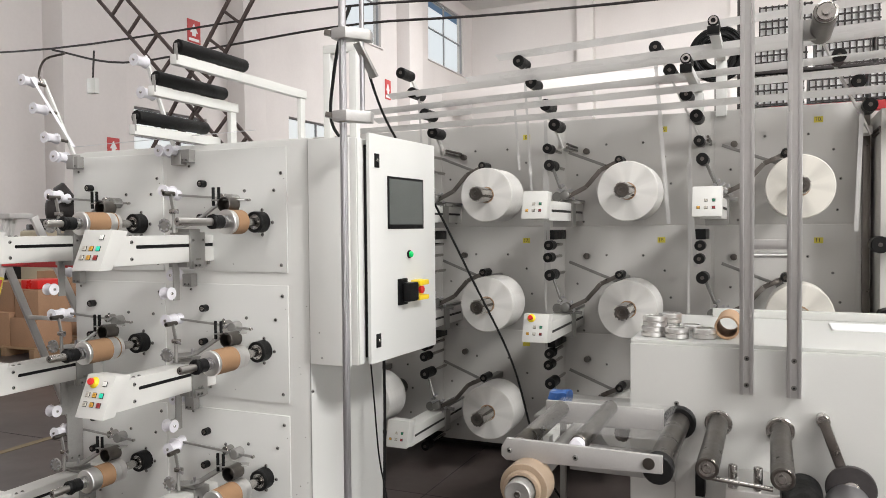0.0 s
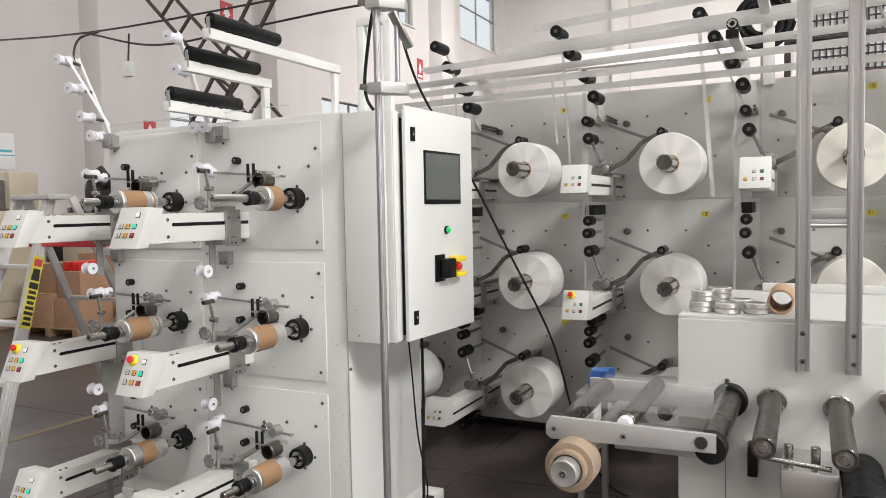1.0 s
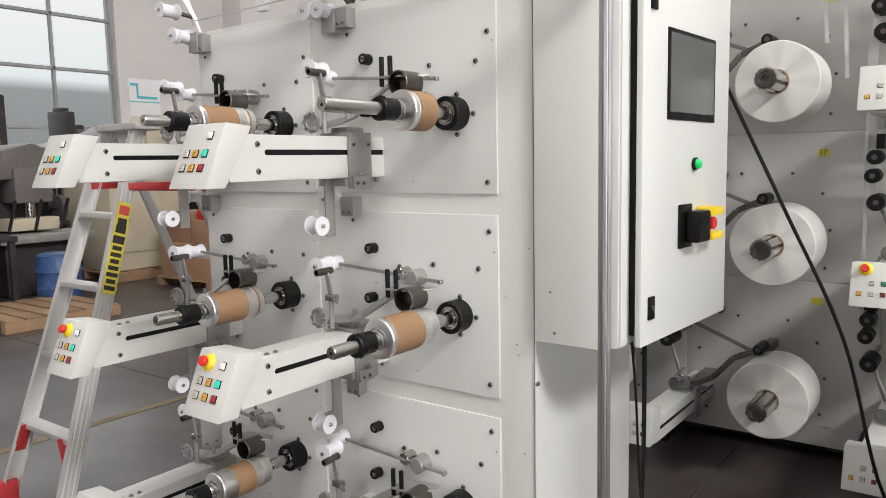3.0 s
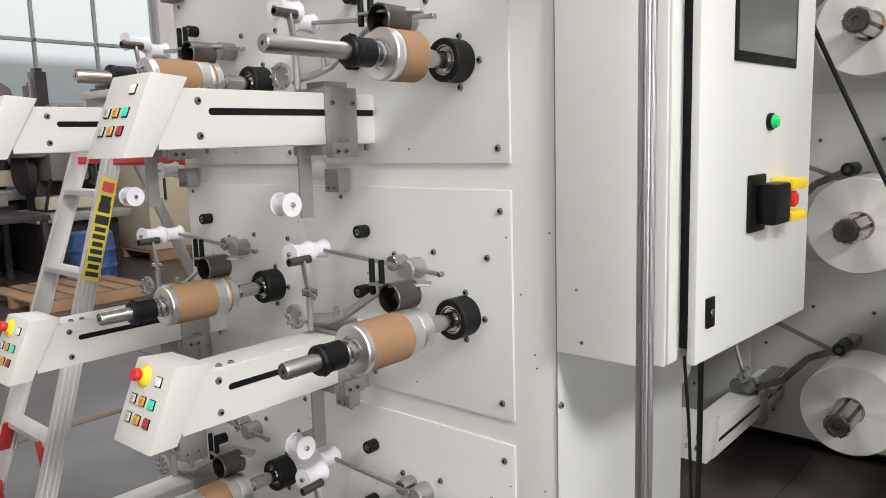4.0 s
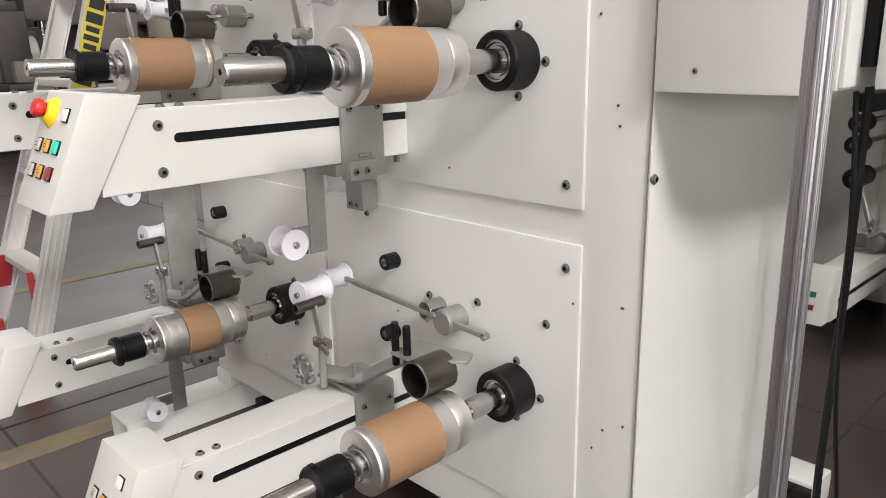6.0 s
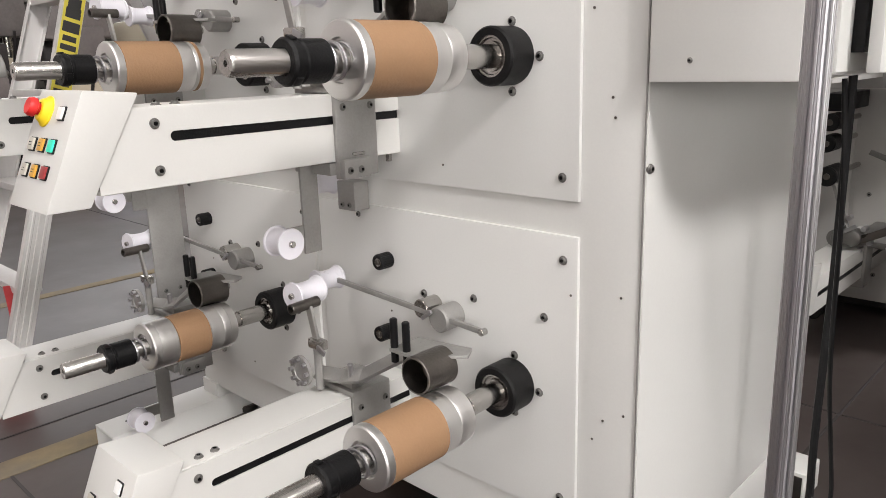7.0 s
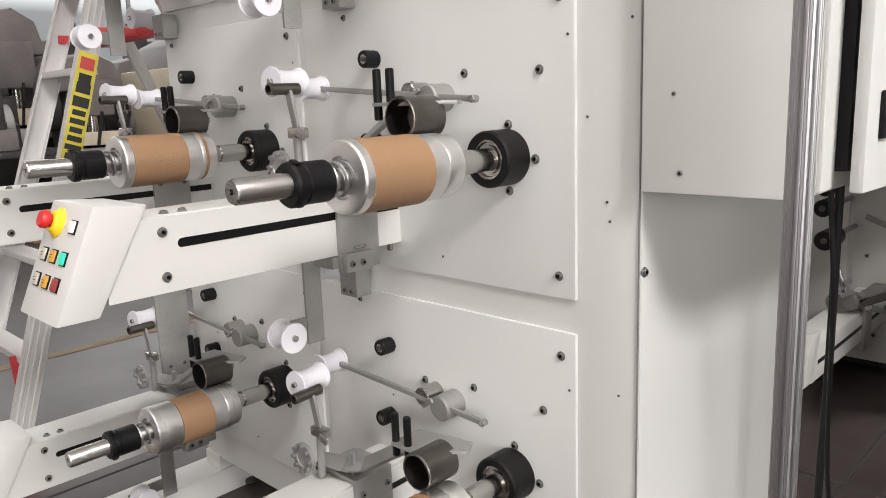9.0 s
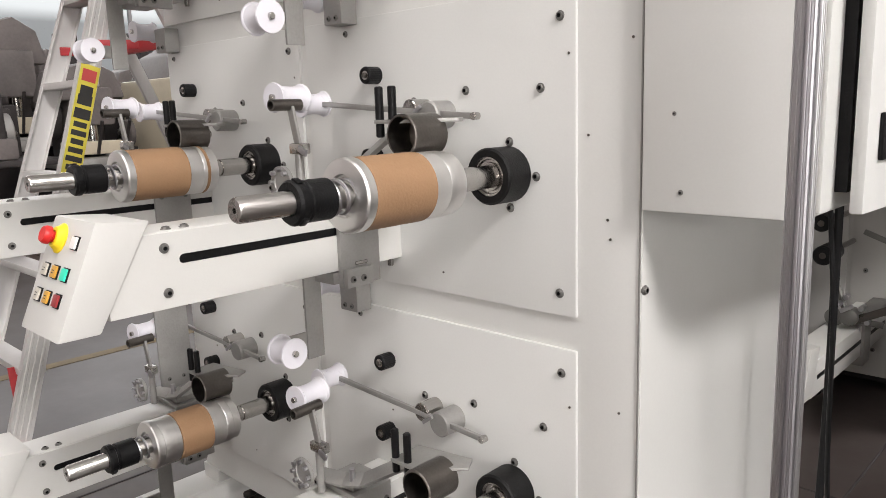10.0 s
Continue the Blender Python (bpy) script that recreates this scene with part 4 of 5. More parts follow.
hp = thing("hanger_plate", "flat grey zinc plate hanging below a control arm", "machine part", "", (-3.019, 2.685, 0.0))
part("plate", box(B(), -0.003, 0.003, -0.043, 0.046, 0.398, 0.822, 0.0015), M_GREY, hp)
for u in (-0.02, 0.02):
    piece("screw", SCREW, hp, pose(0.003, u, 0.425, 0, 0, 90) @ Matrix.Scale(0.7, 4))

# ---- unwinding machine behind ----
BY = 4.66
DEEP = 0.23     # from the stations' reference plane back to the panels
BX = (-2.345, -1.490, -0.635, 0.255)
BZ = (1.738, 1.062, 0.390)
BZE = ((1.545, 2.195), (0.880, 1.538), (0.215, 0.873))
um = thing("unwinding_machine", "white painted unwinding machine with bolted panels", "machine")
part("cabinet_body", box(B(), -3.05, 0.62, BY + 0.004, 5.3, 0.12, 2.20, 0.004), M_SHADEDW, um)
part("plinth", box(B(), -3.0, 0.58, BY + 0.15, 5.2, FLOOR, 0.12), M_IRON, um)
BSX = ((-2.74, -1.890), (-1.882, -1.055), (-1.045, -0.188), (-0.178, 0.556))
for xa, xb in BSX:
    for za, zb in BZE:
        part("panel", box(B(), xa + 0.004, xb - 0.004, BY, BY + 0.006, za, zb, 0.0025), M_SHADEDW, um)
for xa in (0.575,):
    part("edge_post", box(B(), xa, xa + 0.035, BY - 0.04, BY + 0.004, 0.12, 2.2, 0.003), M_DSTEEL, um)
for cx in BX:
    for cz in BZ:
        for u, v in ((0.185, 0.21), (0.205, -0.12), (0.22, 0.05), (-0.16, 0.30), (0.06, 0.30), (-0.34, 0.12), (-0.30, -0.17)):
            piece("screw", SCREW, um, pose(cx + u, BY, cz + v))

grow = 1.05
um.matrix_basis = Matrix.Translation((0.116 * (1 - grow), 0.049 * (1 - grow), 1.539 * (1 - grow))) @ Matrix.Scale(grow, 4)


def film_roll(at, r, label, material):
    f = thing("film_roll", label, "film roll", "film rolls on the unwinding machine", at)
    L0, L1 = -0.030, -0.275
    prof = [(0, 0.0505), (0, r - 0.004)]
    prof += [(0.003, r)]
    for k in range(1, 8):
        prof.append((0.003 + 0.239 * k / 8, r + 0.0012 * math.sin(k * 2.3)))
    prof += [(0.242, r), (0.245, r - 0.004), (0.245, 0.0505)]
    part("film", lathe(B(), (0, L0, 0), (0, -9, 0), prof, 56), material, f)
    part("core", pipe(B(), (0, L0, 0), (0, L1 + 0.002, 0), 0.0505, 0.0445, 36), M_KRAFT2, f, "brown cardboard core")
    return f


def unwind_station(at):
    s = thing("unwind_spindle", "dark steel expanding spindle of the unwinding machine", "spindle", "unwinding spindles", at)
    part("hub", cyl(B(), (0, DEEP, 0), (0, -0.05, 0), 0.06, 32, 0.004), M_DSTEEL, s)
    m = lathe(B(), (0, -0.04, 0), (0, -9, 0), [(0, 0.039), (0.417, 0.039), (0.423, 0.035), (0.423, 0.026), (0.419, 0.024), (0.419, 0.013), (0.407, 0.012), (0.407, 0)], 28)
    part("mandrel", m, M_DSTEEL, s)
    for k in range(6):
        a = radians(60 * k)
        part("expanding_bar", box(B(), -0.0155, 0.0155, -0.452, -0.06, 0.032, 0.0435, 0.002, Matrix.Rotation(a, 4, "Y")), M_STEEL, s)
    return s


def black_roller(parent, x, z, y0, y1, r=0.030, back=0.0):
    p = part("black_roller", lathe(B(), (x, y1, z), (x, 99, z), [(0, 0.010), (0, r - 0.004), (0.004, r), (y0 - y1 - 0.004, r), (y0 - y1, r - 0.004), (y0 - y1, 0)], 26), M_RUBBER, parent)
    part("cap", cyl(B(), (x, y1 - 0.003, z), (x, y1 + 0.01, z), 0.011, 14, 0.001), M_DSTEEL, p)
    if back:
        part("axle", cyl(B(), (x, y0 - 0.004, z), (x, y0 + back, z), 0.010, 12), M_STEEL, p)
    return p


def dancer(at):
    d = thing("dancer_lever", "grey steel dancer lever with black rollers", "machine arm", "dancer levers of the unwinding machine", at)
    bm = B()
    pts = [(-0.36, -0.17, -0.02), (-0.25, -0.16, 0.035), (-0.165, -0.15, 0.135), (-0.06, -0.13, 0.185)]
    for q0, q1 in zip(pts, pts[1:]):
        bar(bm, q0, q1, 0.012, 0.026, 0.002)
    part("lever", bm, M_DSTEEL, d)
    black_roller(d, -0.055, 0.190, -0.05, -0.17, 0.024)
    part("rod", bar(B(), (-0.385, -0.03, 0.258), (-0.025, -0.03, 0.115), 0.010, 0.018, 0.002), M_ZINC, d)
    part("clamp", box(B(), -0.10, -0.055, -0.05, DEEP, 0.125, 0.165, 0.006), M_ZINC, d)
    part("post", bar(B(), (-0.47, -0.10, 0.165), (-0.39, -0.15, -0.02), 0.012, 0.016, 0.002), M_ZINC, d)
    part("joint", lathe(B(), (-0.375, -0.14, -0.01), (-0.375, -9, -0.01), [(0, 0), (0, 0.028), (0.05, 0.028), (0.055, 0.02), (0.055, 0)], 20), M_ZINC, d)
    part("wing_screw", bar(B(), (-0.40, -0.20, 0.01), (-0.36, -0.20, 0.035), 0.008, 0.014, 0.003), M_CHROME, d)
    black_roller(d, -0.485, 0.178, 0, -0.13, 0.034, DEEP)
    black_roller(d, -0.505, 0.285, 0, -0.10, 0.030, DEEP)
    black_roller(d, -0.500, -0.315, 0, -0.10, 0.030, DEEP)
    part("roller_block", box(B(), -0.535, -0.47, -0.06, DEEP, -0.28, -0.22, 0.004), M_BLACK, d)
    part("knob", lathe(B(), (-0.33, DEEP, 0.285), (-0.33, -9, 0.285), [(0, 0.020), (0.03, 0.020), (0.032, 0.012), (0.032, 0)], 22), M_DSTEEL, d)
    part("bracket", box(B(), -0.405, -0.345, -0.12, DEEP, -0.045, -0.030, 0.003), M_ZINC, d)
    part("stay", bar(B(), (-0.40, -0.10, -0.04), (-0.30, -0.06, -0.055), 0.014, 0.02, 0.002), M_ZINC, d)
    for k, (x, z) in enumerate(((-0.415, 0.025), (-0.345, 0.02), (-0.395, 0.05), (-0.33, -0.03), (-0.36, -0.06))):
        part("bolt", cyl(B(), (x, -0.185 + 0.012 * k, z), (x, -0.13, z), 0.009, 10, 0.001), M_CHROME, d)
    part("setting_disc", lathe(B(), (-0.425, -0.165, -0.02), (-0.425, -9, -0.02), [(0, 0), (0, 0.03), (0.008, 0.03), (0.008, 0.018), (0.005, 0.017), (0.005, 0)], 24), M_ZINC, d)
    return d


def back_arm(at, stop):
    a = thing("control_arm", "ivory painted arm with push-buttons on the unwinding machine", "machine arm", "control arms of the unwinding machine", at)
    part("beam", box(B(), -0.46, -0.355, -0.60, DEEP, -0.165, -0.055, 0.003), M_ARM, a)
    part("slot", box(B(), -0.356, -0.3542, -0.55, DEEP - 0.03, -0.117, -0.103), M_BLACK, a)
    part("control_box", prism(B(), [(-0.680, -0.155), (-0.605, -0.155), (-0.55, -0.010), (-0.633, -0.003)], -0.492, -0.350, "x", 0.004), M_ARM, a)
    tilt = math.degrees(math.atan2(0.047, 0.152))
    buttons(a, pose(-0.421, -0.6565, -0.079, -tilt, 0, 0), 0.15, stop, 0.75, back=True)
    part("slide", box(B(), -0.47, -0.345, -0.10, -0.02, -0.20, -0.045, 0.003), M_GREY, a)
    return a


bp = {}
for c, cx in enumerate(BX):
    for r, cz in enumerate(BZ):
        at, axis = (cx, BY, cz), (cx + 0.012, BY, cz)
        for key, make in (("sp", unwind_station), ("dan", dancer), ("arm", lambda q: back_arm(q, r == 1))):
            kk = (key, r == 1) if key == "arm" else key
            if kk in bp:
                copy_thing(bp[kk], pose(*axis, 0, (17 * (c + 2 * r)) % 60, 0) if key == "sp" else pose(*at))
            else:
                bp[kk] = make(axis if key == "sp" else at)
        cream = c == 3
        film_roll(axis, [0.168, 0.166, 0.171][(r + c) % 3], "roll of cream label film on a brown core" if cream else "large roll of white film on a brown core", M_ROLLC if cream else M_ROLL)

# yellow number tags
for (tx, tz, word) in ((-1.305, 1.452, "17."), (-0.469, 1.455, "18."), (0.369, 1.451, "11."), (0.365, 2.115, "10."), (-0.459, 2.11, "9."), (-1.30, 2.11, "8."), (-1.31, 0.79, "")):
    tg = thing("number_tag", "small yellow tag with a black printed number", "tag", "number tags", (0.116 + grow * (tx - 0.116), 0.049 + grow * (BY - 0.049), 1.539 + grow * (tz - 1.539)))
    part("tag_plate", box(B(), -0.024, 0.024, -0.0015, -0.0003, -0.017, 0.017), M_TAG, tg)
    if word:
        fc = bpy.data.curves.new("tag_number", "FONT")
        fc.body, fc.size, fc.align_x, fc.align_y = word, 0.033, "CENTER", "CENTER"
        fc.materials.append(M_INK)
        fo = new("tag_number", fc)
        fo.parent = tg
        fo.matrix_basis = pose(0, -0.002, 0, 90, 0, 0)

# guide stands above the panels
for gx in (-1.90, -1.085, -0.262, 0.60):
    g = thing("guide_stand", "slanted white bar with four black guide rollers", "guide roller", "guide stands above the unwinding machine")
    part("bar", bar(B(), (gx + 0.02, BY + 0.03, 2.02), (gx - 0.25, BY + 0.03, 2.62), 0.012, 0.05, 0.003, (0, 1, 0)), M_SHADEDW, g)
    for u, z in ((0, 2.16), (-0.055, 2.285), (-0.145, 2.43), (-0.225, 2.568)):
        black_roller(g, gx + u, z, BY + 0.02, BY - 0.14, 0.036)
    part("bracket", box(B(), gx - 0.02, gx + 0.03, BY + 0.03, BY + DEEP, 2.03, 2.07, 0.003), M_SHADEDW, g)
    for z in (2.03, 2.05):
        part("pin", cyl(B(), (gx + 0.055, BY + DEEP, z), (gx + 0.055, BY - 0.03, z), 0.008, 10), M_DSTEEL, g)

# film webs
for i, (xa, za, xb, zb) in enumerate(((-2.45, 2.19, 1.6, 2.24), (-2.3, 2.255, 1.6, 2.36), (-2.2, 2.41, 1.6, 2.56), (-1.65, 2.475, 1.6, 2.60), (-1.45, 2.60, 1.6, 2.75), (-2.5, 2.32, 1.6, 2.45))):
    w = part("film_web", bar(B(), (xa, 4.47 + 0.015 * i, za), (xb, 4.47 + 0.015 * i, zb), 0.085, 0.0006, 0, (0, 0.30, 0.95)), M_FILM)
    tagged(w, "translucent white film web running over guide rollers", "film web", "film webs")
for i, (xa, za, xb, zb) in enumerate(((-1.30, 2.60, -1.25, 1.75), (-1.16, 2.20, -1.14, 1.20), (-1.36, 2.30, -1.33, 1.90), (-0.50, 2.56, -0.42, 1.55), (-0.30, 2.16, -0.31, 0.80), (0.57, 2.18, 0.545, 1.50), (-2.03, 2.4, -2.0, 1.9), (-1.95, 2.15, -1.97, 1.85), (-1.17, 1.9, -1.16, 0.75), (-0.31, 1.9, -0.27, 1.3))):
    w = part("film_web", bar(B(), (xa, BY - 0.06, za), (xb, BY - 0.06, zb), 0.022 if i % 2 else 0.016, 0.0006, 0, (0, 1, 0)), M_FILMV)
    tagged(w, "translucent white film web hanging before the panels", "film web", "film webs")

pts = []
for j in range(9 * 36):
    a = 2 * math.pi * j / 36
    rr_ = 0.075 + 0.0115 * j / 36
    pts.append((-0.19 + rr_ * math.cos(a), 5.2 + 0.014 * math.sin(2.3 * a), 2.64 + rr_ * math.sin(a)))
bm = tube(B(), pts, 0.009, 6)
coil = part("hose_coil", bm, M_CABLE)
tagged(coil, "coil of black hose hung behind the film webs", "hose coil")
tagged(part("rack_post", box(B(), -0.21, -0.17, 5.22, 5.26, 2.195, 2.75, 0.003), M_GREY), "grey post carrying the hose coil", "post")
for x0, z0 in ((-0.147, 2.585), (-0.281, 2.405)):
    a = thing("web_guide_arm", "white square arm with a steel end roller", "guide arm", "web guide arms")
    part("arm", box(B(), x0 - 0.025, x0 + 0.025, 4.15, 4.95, z0 - 0.06, z0 - 0.02, 0.003), M_WHITE, a)
    part("end_roller", cyl(B(), (x0, 4.14, z0), (x0, 4.30, z0), 0.028, 22, 0.003), M_RUBBER, a)
    part("end_ring", pipe(B(), (x0, 4.134, z0), (x0, 4.14, z0), 0.022, 0.012, 22), M_STEEL, a)
    part("end_block", box(B(), x0 - 0.03, x0 + 0.03, 4.13, 4.17, z0 - 0.07, z0 - 0.028, 0.004), M_BLACK, a)
    part("foot", box(B(), x0 - 0.03, x0 + 0.03, 4.86, 4.95, 2.195, z0 - 0.06, 0.003), M_WHITE, a)
rb = part("red_bar", box(B(), 0.10, 1.4, 5.0, 5.06, 2.195, 2.25, 0.006), M_REDP)
tagged(rb, "red painted steel bar lying on the unwinding machine", "bar")
# stacked perforated crates on the machine top
for i, (x0, z0) in enumerate(((0.0, 2.36), (0.36, 2.36), (0.72, 2.36), (0.02, 2.60), (0.40, 2.60), (0.76, 2.60), (0.05, 2.83), (0.45, 2.83))):
    cr = thing("mesh_crate", "dark perforated crate with pale holes stacked on a rack", "crate", "stacked crates", (x0, 5.7, z0))
    bm = B()
    for k in range(9):
        box(bm, 0.0 + 0.04 * k, 0.010 + 0.04 * k, 0, 0.012, 0, 0.21)
    for k in range(5):
        box(bm, 0, 0.335, -0.003, 0.0, 0.0 + 0.048 * k, 0.012 + 0.048 * k)
    part("lattice", bm, M_IRON, cr)
    part("lining", box(B(), 0, 0.335, 0.014, 0.3, 0, 0.21, 0.003), M_PAPERW, cr)
rk = thing("storage_rack", "dark steel rack behind the unwinding machine", "rack")
for x0 in (-0.05, 1.13):
    part("upright", box(B(), x0 - 0.04, x0, 5.72, 5.76, FLOOR, 3.3, 0.003), M_IRON, rk)
for z0 in (2.33, 2.578, 2.815):
    part("shelf", box(B(), -0.05, 1.13, 5.69, 6.05, z0, z0 + 0.02, 0.003), M_IRON, rk)

# right-hand neighbour of the unwinding machine
nb = thing("roller_column", "pale machine column with black guide rollers", "machine")
part("column", box(B(), 0.66, 1.6, 4.62, 5.2, FLOOR, 2.15, 0.004), M_SHADEDW, nb)
for x, z in ((0.70, 2.07), (0.62, 1.43), (0.75, 1.52), (0.66, 1.05), (0.78, 2.3), (0.70, 2.55), (0.75, 0.9)):
    black_roller(nb, x + 0.03, z, 4.66, 4.52, 0.045)

# ---- unwinder table unit in the foreground ----
UY = 2.64
un = thing("slitter_unit", "white sheet metal machine unit with worktop", "machine")
part("body", box(B(), -0.317, 1.20, UY, 3.45, FLOOR + 0.06, 1.140, 0.005), M_UNIT, un)
part("plinth", box(B(), -0.28, 1.18, UY + 0.05, 3.4, FLOOR, FLOOR + 0.06), M_IRON, un)
part("seam", box(B(), -0.170, -0.168, UY - 0.0012, UY, 0.04, 0.87), M_DSTEEL, un)
part("worktop", box(B(), -0.317, 1.20, UY + 0.01, 3.45, 1.140, 1.152, 0.002), M_UNIT, un)
part("back_strip", box(B(), -0.10, 1.20, 3.40, 3.45, 1.152, 1.185, 0.003), M_UNIT, un)
for u, v in ((-0.164, 0.945), (-0.109, 0.884), (-0.225, 0.72), (-0.19, 0.71)):
    piece("screw", SCREW, un, pose(u, UY, v))

for x in (0.053, 0.190):
    p = thing("profile_post", "slotted aluminium profile post bolted to the unit", "post", "aluminium posts", (x, UY, 1.0))
    bm = B()
    w_ = 0.021
    for s_ in (-1, 1):
        box(bm, s_ * w_ - 0.012 * (s_ + 1) / 2, s_ * w_ - 0.012 * (s_ - 1) / 2, -0.045, -0.001, 0.0, 1.9, 0.0015)
    box(bm, -0.010, 0.010, -0.034, -0.001, 0.0, 1.9)
    part("profile", bm, M_EXTR, p)
    for z in (0.03, 0.115):
        piece("screw", SCREW, p, pose(0, -0.034, z))
rg = thing("profile_rung", "aluminium cross bar between the posts", "cross bar")
part("bar", box(B(), 0.072, 0.171, UY - 0.04, UY - 0.006, 1.462, 1.492, 0.002), M_EXTR, rg)
part("lower_bar", cyl(B(), (0.072, UY - 0.03, 1.442), (0.171, UY - 0.03, 1.442), 0.008, 14), M_EXTR, rg)
hd = thing("post_roller", "dark sleeve roller with steel end cap on a post", "roller")
part("sleeve", cyl(B(), (0.262, UY - 0.22, 2.135), (0.262, UY + 0.05, 2.135), 0.033, 30, 0.004), M_DSTEEL, hd)
part("end_cap", lathe(B(), (0.262, UY - 0.217, 2.135), (0.262, -9, 2.135), [(0, 0.032), (0.008, 0.031), (0.010, 0.026), (0.006, 0.023), (0.006, 0.012), (0.018, 0.011), (0.018, 0)], 28), M_STEEL, hd)
part("mount", box(B(), 0.206, 0.25, UY - 0.03, UY - 0.002, 2.105, 2.165, 0.003), M_GREY, hd)

# roller frame that reaches out to the side
rf = thing("roller_frame", "grey roller frame with side plates and belts", "roller frame")
PLY = 2.09
part("side_plate", prism(B(), [(-0.590, 0.905), (-0.575, 0.932), (-0.14, 0.928), (-0.14, 0.880), (-0.575, 0.868), (-0.590, 0.880)], PLY - 0.008, PLY + 0.008, "y", 0.002), M_SATIN, rf)
for x in (-0.565, -0.373):
    piece("screw", SCREW, rf, pose(x, PLY - 0.008, 0.898))
part("disc", cyl(B(), (-0.175, PLY - 0.008, 0.905), (-0.175, PLY - 0.012, 0.905), 0.016, 20), M_DSTEEL, rf)
part("rear_plate", box(B(), -0.60, -0.20, UY - 0.05, UY - 0.035, 0.86, 0.93, 0.002), M_SATIN, rf)
part("lower_plate", box(B(), -0.52, -0.165, UY - 0.035, UY - 0.002, 0.69, 0.78, 0.003), M_GREY, rf)
part("drive_roller", cyl(B(), (-0.155, PLY + 0.01, 0.885), (-0.155, UY - 0.02, 0.885), 0.035, 32, 0.003), M_DSTEEL, rf)
part("drive_flange", lathe(B(), (-0.155, UY, 0.885), (-0.155, -9, 0.885), [(0, 0.054), (0.02, 0.054), (0.026, 0.049), (0.026, 0.034)], 34), M_RUBBER, rf)
part("near_sleeve", cyl(B(), (-0.155, PLY + 0.009, 0.885), (-0.155, PLY + 0.05, 0.885), 0.041, 30, 0.004), M_RUBBER, rf)
part("middle_roller", cyl(B(), (-0.375, PLY + 0.036, 0.925), (-0.375, UY - 0.05, 0.925), 0.025, 28, 0.003), M_DSTEEL, rf)
part("white_collar", cyl(B(), (-0.375, PLY + 0.009, 0.925), (-0.375, PLY + 0.036, 0.925), 0.021, 28, 0.004), M_NYLON, rf)
part("end_roller", cyl(B(), (-0.545, PLY + 0.009, 0.905), (-0.545, UY - 0.05, 0.905), 0.028, 28, 0.003), M_DSTEEL, rf)
part("belt", box(B(), -0.535, -0.155, PLY + 0.06, UY - 0.07, 0.9505, 0.9512), M_CLEAR, rf, "translucent film over the rollers")

fr = thing("tape_reel", "reel of translucent tape on a brown core", "tape reel", "", (-0.505, 2.0, 0.815))
part("tape_pack", pipe(B(), (0, 0.02, 0), (0, 0.10, 0), 0.068, 0.052, 44), M_TAPEB, fr)
part("core", pipe(B(), (0, 0.0, 0), (0, 0.12, 0), 0.052, 0.042, 36), M_TAPEB, fr)
part("mandrel", lathe(B(), (0, -0.035, 0.0), (0, 9, 0.0), [(0, 0), (0, 0.008), (0.004, 0.009), (0.0, 0.034), (0.004, 0.038), (0.07, 0.038), (0.07, 0.028), (0.72, 0.028)], 32), M_GREY, fr, "knurled grey mandrel")
part("mandrel_bolt", lathe(B(), (0, -0.03, 0), (0, -9, 0), [(0, 0.009), (0.008, 0.009), (0.008, 0.005), (0.004, 0)], 6), M_DSTEEL, fr)

for x, z in ((-0.032, 0.892), (0.152, 0.886)):
    p = thing("idler_roller", "grey steel idler roller with bearing end", "roller", "idler rollers on the unit", (x, UY, z))
    part("flange", cyl(B(), (0, 0, 0), (0, -0.012, 0), 0.043, 30, 0.003), M_STEEL, p)
    for k in range(3):
        a = radians(90 + 120 * k)
        piece("screw", SCREW, p, pose(0.034 * math.cos(a), -0.012, 0.034 * math.sin(a)) @ Matrix.Scale(0.7, 4))
    part("roller", lathe(B(), (0, -0.012, 0), (0, -9, 0), [(0, 0.030), (0.49, 0.030), (0.494, 0.027), (0.494, 0.021), (0.488, 0.020)], 30), M_DSTEEL, p)
    part("bearing", lathe(B(), (0, -0.496, 0), (0, -9, 0), [(0, 0.021), (0.004, 0.020), (0.004, 0.015), (0.0, 0.014), (0.0, 0.010), (0.008, 0.009), (0.008, 0)], 24), M_STEEL, p)
sa = thing("swing_arm", "dark steel swing arm with large rubber roller", "machine arm")
part("arm", bar(B(), (0.272, UY - 0.03, 0.935), (0.335, UY - 0.05, 0.76), 0.03, 0.045, 0.004, (0, 1, 0)), M_DSTEEL, sa)
part("pivot", cyl(B(), (0.272, UY, 0.935), (0.272, UY - 0.045, 0.935), 0.02, 20, 0.002), M_STEEL, sa)
part("disc", cyl(B(), (0.345, UY - 0.06, 0.745), (0.345, UY - 0.075, 0.745), 0.070, 44, 0.003), M_IRON, sa)
part("chrome_roller", cyl(B(), (0.335, UY - 0.42, 0.70), (0.335, UY - 0.075, 0.70), 0.062, 36, 0.005), M_CHROME, sa)
part("rubber_roller", cyl(B(), (0.215, UY - 0.36, 0.70), (0.215, UY - 0.002, 0.70), 0.058, 36, 0.005), M_RUBBER, sa)
part("hub_cap", lathe(B(), (0.345, UY - 0.075, 0.745), (0.345, -9, 0.745), [(0, 0.024), (0.006, 0.024), (0.008, 0.018), (0.008, 0.007), (0.014, 0.006), (0.014, 0)], 28), M_STEEL, sa, "bright steel hub")
mo = thing("blade_holder", "machined steel blade holder with adjusting screws", "machine part")
part("block", box(B(), 0.0, 0.15, UY - 0.22, UY, 0.66, 0.75, 0.006), M_ALU, mo)
